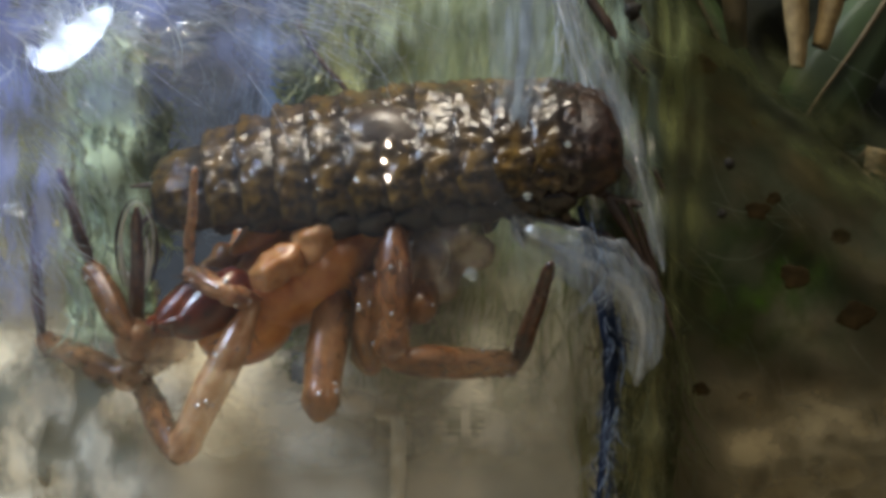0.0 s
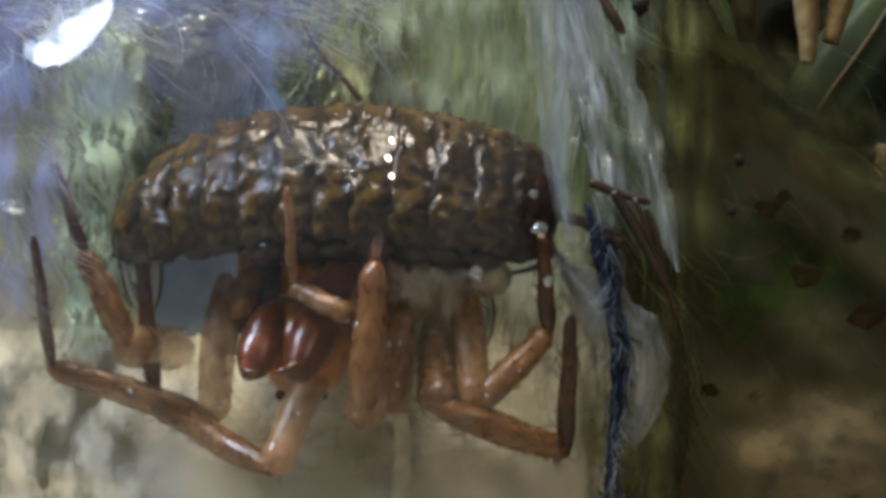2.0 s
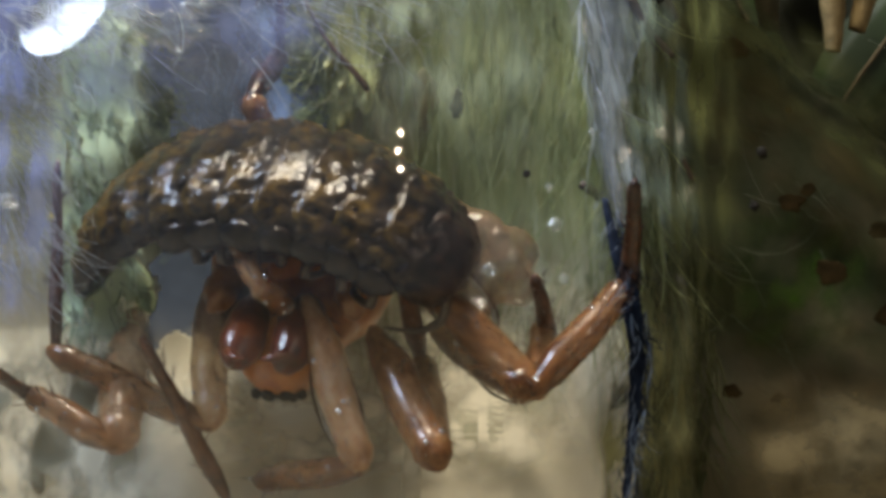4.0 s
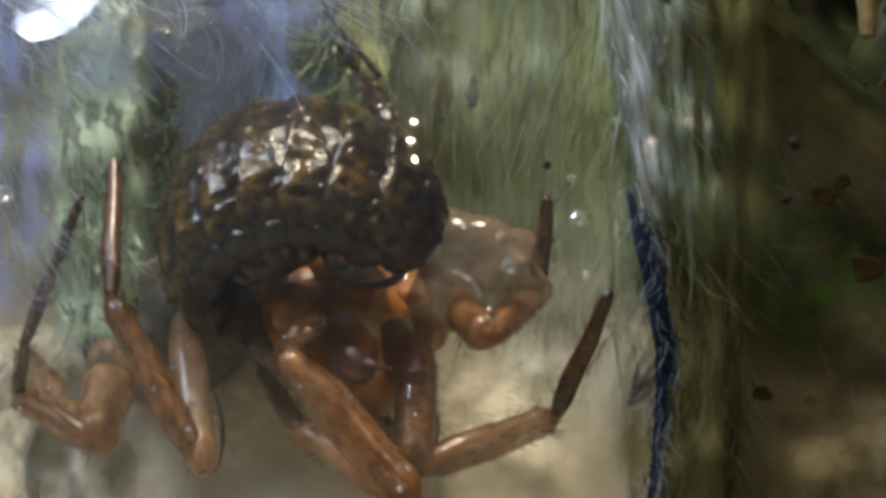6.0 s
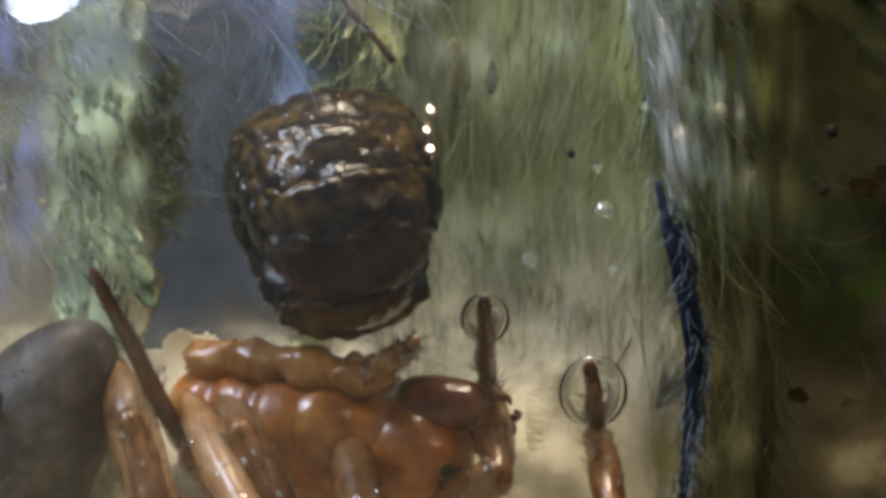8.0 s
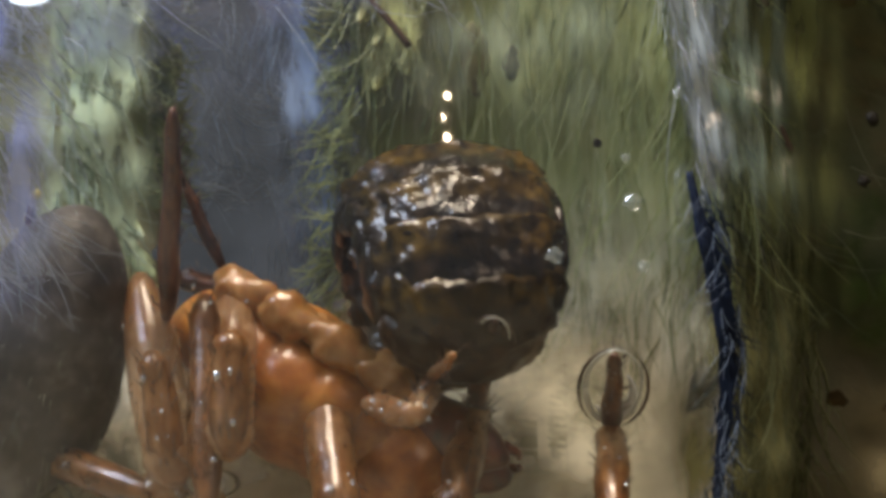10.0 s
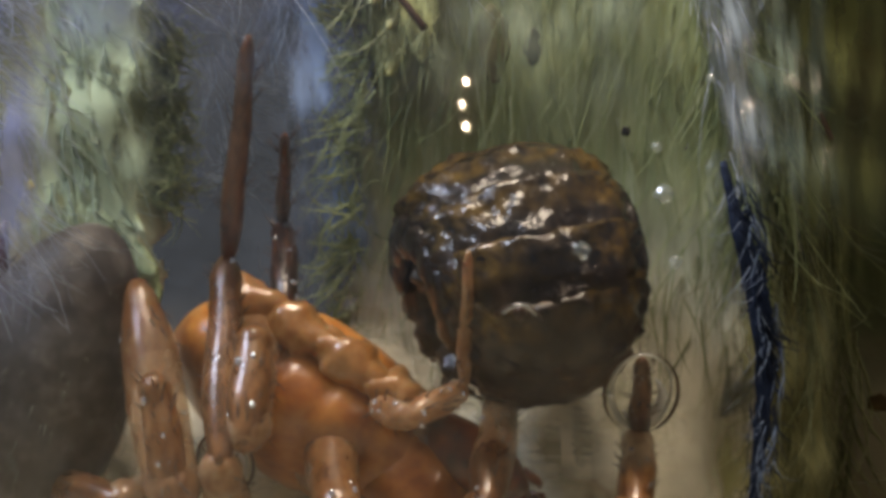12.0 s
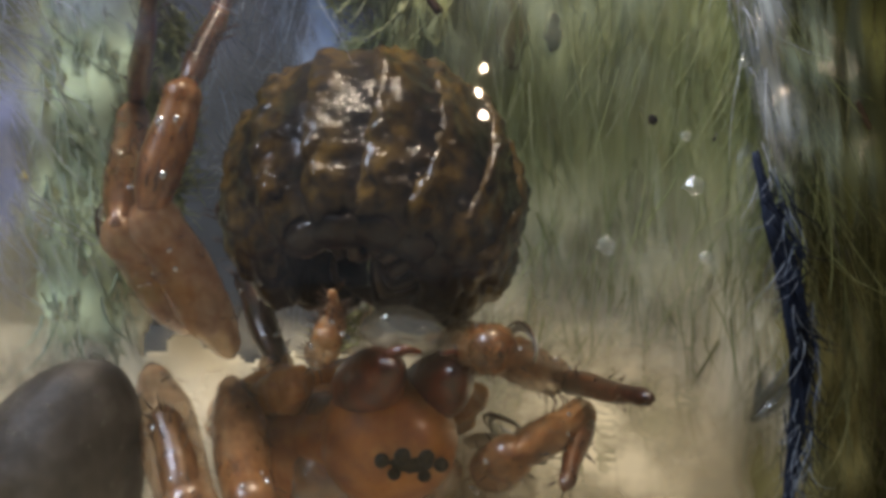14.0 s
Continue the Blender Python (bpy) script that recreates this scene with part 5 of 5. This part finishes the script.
    move_leg("G", [
        (0, (647, 420, 140), (656, 648, -70), (653, 486, -70), (653, 617, 40)),
        (0.5, (737, 450, 165), (734, 652, -70), (737, 501, -13), (734, 627, 102)),
        (1, (511, 594, 195), (443, 741, -70), (497, 629, 34), (443, 728, 162)),
        (1.5, (549, 544, 223), (589, 637, -70), (562, 567, 73), (575, 631, 230)),
        (2, (711, 503, 155), (684, 715, -70), (706, 555, -70), (687, 687, 36)),
        (2.5, (687, 504, 219), (681, 617, -70), (686, 533, 68), (678, 607, 221)),
        (5, (510, 493, 223), (448, 573, -70), (497, 513, 72), (445, 566, 225)),
        (5.5, (659, 447, 92), (699, 708, -70), (676, 548, -70), (693, 673, 45)),
        (6, (453, 604, 88), (647, 787, -70), (533, 672, -70), (617, 765, 46)),
        (6.5, (443, 618, -70), (671, 828, -70), (552, 718, -70), (632, 801, 56)),
        (7, (410, 585, -28), (510, 856, -140), (457, 703, -140), (491, 822, -23)),
        (7.5, (333, 675, 58), (481, 861, -140), (389, 728, -140), (455, 840, -29)),
        (8, (360, 674, 74), (477, 865, -140), (402, 722, -140), (456, 843, -33)),
        (10.5, (387, 509, 68), (375, 739, -140), (391, 578, -140), (372, 709, -33)),
        (11, (407, 518, 106), (389, 706, -140), (408, 565, -63), (383, 685, 55)),
        (11.5, (402, 558, 78), (391, 778, -140), (407, 617, -140), (389, 751, -35)),
        (12, (402, 544, 106), (393, 732, -140), (405, 590, -63), (385, 712, 55)),
        (12.5, (409, 598, 86), (427, 809, -140), (422, 648, -140), (421, 783, -36)),
        (13, (381, 606, 128), (348, 528, -170), (310, 456, -30), (369, 386, -174)),
        (13.5, (368, 612, 64), (275, 431, -170), (290, 319, -55), (359, 162, -55)),
        (14, (356, 619, 68), (271, 439, -170), (317, 286, -144), (364, 161, -39)),
    ])
    move_leg("H", [
        (0, (612, 440, 298), (555, 522, 150), (596, 461, 304), (553, 513, 472)),
        (0.5, (632, 450, 282), (554, 542, 150), (611, 474, 296), (556, 533, 458)),
        (1, (611, 461, 275), (533, 563, 150), (590, 487, 292), (534, 552, 452)),
        (2, (606, 484, 300), (550, 564, 150), (591, 505, 305), (548, 557, 473)),
        (2.5, (545, 303, 230), (509, 166, 120), (564, 109, 271), (530, 48, 104)),
        (5, (473, 369, 182), (420, 209, 120), (450, 126, 266), (477, 50, 104)),
        (5.5, (525, 352, 238), (566, 224, 120), (600, 151, 271), (567, 104, 99)),
        (6, (605, 374, 249), (645, 256, 120), (596, 167, 257), (563, 130, 83)),
        (6.5, (639, 359, 168), (622, 187, 120), (591, 124, 276), (559, 80, 103)),
        (7, (643, 516, 148), (804, 444, 120), (824, 290, 191), (769, 119, 165)),
        (7.5, (562, 648, 322), (548, 696, 150), (557, 661, 317), (541, 701, 493)),
        (8, (538, 684, 323), (534, 730, 150), (536, 697, 318), (525, 737, 494)),
        (10.5, (445, 708, 217), (445, 558, 120), (431, 443, 246), (429, 285, 159)),
        (11, (442, 706, 209), (442, 550, 120), (430, 445, 255), (437, 310, 135)),
        (11.5, (447, 705, 223), (440, 558, 120), (430, 447, 250), (440, 322, 119)),
        (12, (444, 703, 226), (436, 559, 120), (427, 450, 251), (436, 327, 119)),
        (12.5, (479, 766, 244), (476, 637, 120), (469, 468, 150), (447, 326, 260)),
        (13, (498, 702, 266), (504, 598, 120), (498, 516, 270), (490, 379, 152)),
        (13.5, (418, 686, 267), (425, 584, 120), (383, 472, 242), (369, 387, 82)),
        (14, (416, 716, 280), (415, 635, 120), (366, 518, 235), (343, 433, 76)),
    ])
    move_leg("P", [
        (0, (463, 539, -55), (410, 518, -160), (338, 479, -92), (358, 304, -185)),
        (0.5, (482, 539, -66), (438, 479, -160), (405, 401, -97), (394, 329, 89)),
        (1, (416, 624, -160), (312, 683, -160), (252, 637, -86), (293, 498, -223)),
        (1.5, (539, 559, -53), (495, 528, -160), (457, 471, -80), (525, 321, -193)),
        (2, (635, 560, -46), (599, 548, -160), (520, 511, -101), (513, 343, -209)),
        (2.5, (555, 540, -60), (512, 491, -160), (511, 387, -143), (567, 302, 29)),
        (5, (502, 564, -57), (444, 544, -160), (393, 509, -74), (401, 473, 123)),
        (5.5, (499, 564, -55), (441, 562, -160), (409, 546, -60), (429, 508, -255)),
        (6.5, (581, 601, -45), (566, 632, -160), (599, 653, -61), (637, 629, -256)),
        (7, (558, 706, -44), (562, 675, -160), (611, 653, -69), (648, 630, -264)),
        (7.5, (588, 653, -50), (633, 633, -160), (657, 619, -58), (676, 597, -255)),
        (8, (591, 653, -47), (626, 633, -160), (650, 619, -58), (668, 597, -255)),
        (10.5, (559, 696, -65), (630, 715, -160), (660, 672, -68), (668, 597, -253)),
        (11, (554, 694, -52), (605, 701, -160), (666, 662, -82), (673, 463, -86)),
        (11.5, (565, 693, -50), (612, 695, -160), (675, 653, -86), (682, 487, -197)),
        (12, (560, 691, -51), (609, 701, -160), (679, 667, -88), (686, 489, -177)),
        (12.5, (526, 690, -48), (565, 675, -160), (611, 601, -100), (610, 491, 67)),
        (13, (522, 631, -47), (546, 599, -160), (537, 529, -81), (491, 380, -206)),
        (13.5, (475, 616, -50), (490, 571, -160), (497, 551, -56), (510, 542, -255)),
        (14, (473, 630, -46), (491, 598, -160), (494, 573, -57), (500, 542, -255)),
    ])
    # the film folds: shift right and down, shift away and turn, about the first point
    def swing(fold, rows):
        ob, (x, y, _, d) = fold
        walk(ob, [(t, Matrix.Translation(w(x + dx, y + dy, d + dd)) @ Matrix.Rotation(radians(turn), 4, "Y")) for t, dx, dy, dd, turn in rows])
    swing(UPPER, [(0, 0, 0, 0, 0), (0.3, -30, -40, 10, 4), (0.5, -30, -60, 20, 5), (0.8, 30, 0, 0, -1), (1.2, 36, 0, 0, -4), (2.0, 45, 0, 0, -4), (2.7, 55, 0, 20, -6), (4.8, 100, -30, 100, -6), (14, 100, -30, 100, -6)])
    swing(OUTER, [(0, 0, 0, 0, 0), (1.0, 5, 0, 0, 0), (2.2, 14, 0, 0, 1), (2.7, 10, 30, 10, 6), (4.8, 40, -30, 230, 12), (14, 40, -30, 230, 12)])
    swing(LOWER, [(0, 0, 0, 0, 0), (0.4, -50, -15, 0, 2), (0.6, -50, -15, 0, 2), (1.0, 20, 30, 0, 4), (2.0, 70, 60, 30, 22), (2.7, 95, 30, 60, 28), (4.8, 125, -40, 190, 36), (14, 125, -40, 190, 36)])
    walk(twigs, [(t, Matrix.Translation(w(x, y, d)) @ Matrix.Rotation(radians(turn), 4, "Y")) for t, x, y, d, turn in
                 [(0, 1100, 430, 0, 0), (0.5, 1103, 430, 0, 0), (2.2, 1100, 428, 0, 0), (2.7, 1112, 440, 40, 14), (4.8, 1130, 450, 260, 24), (14, 1130, 450, 260, 24)]])


motions()
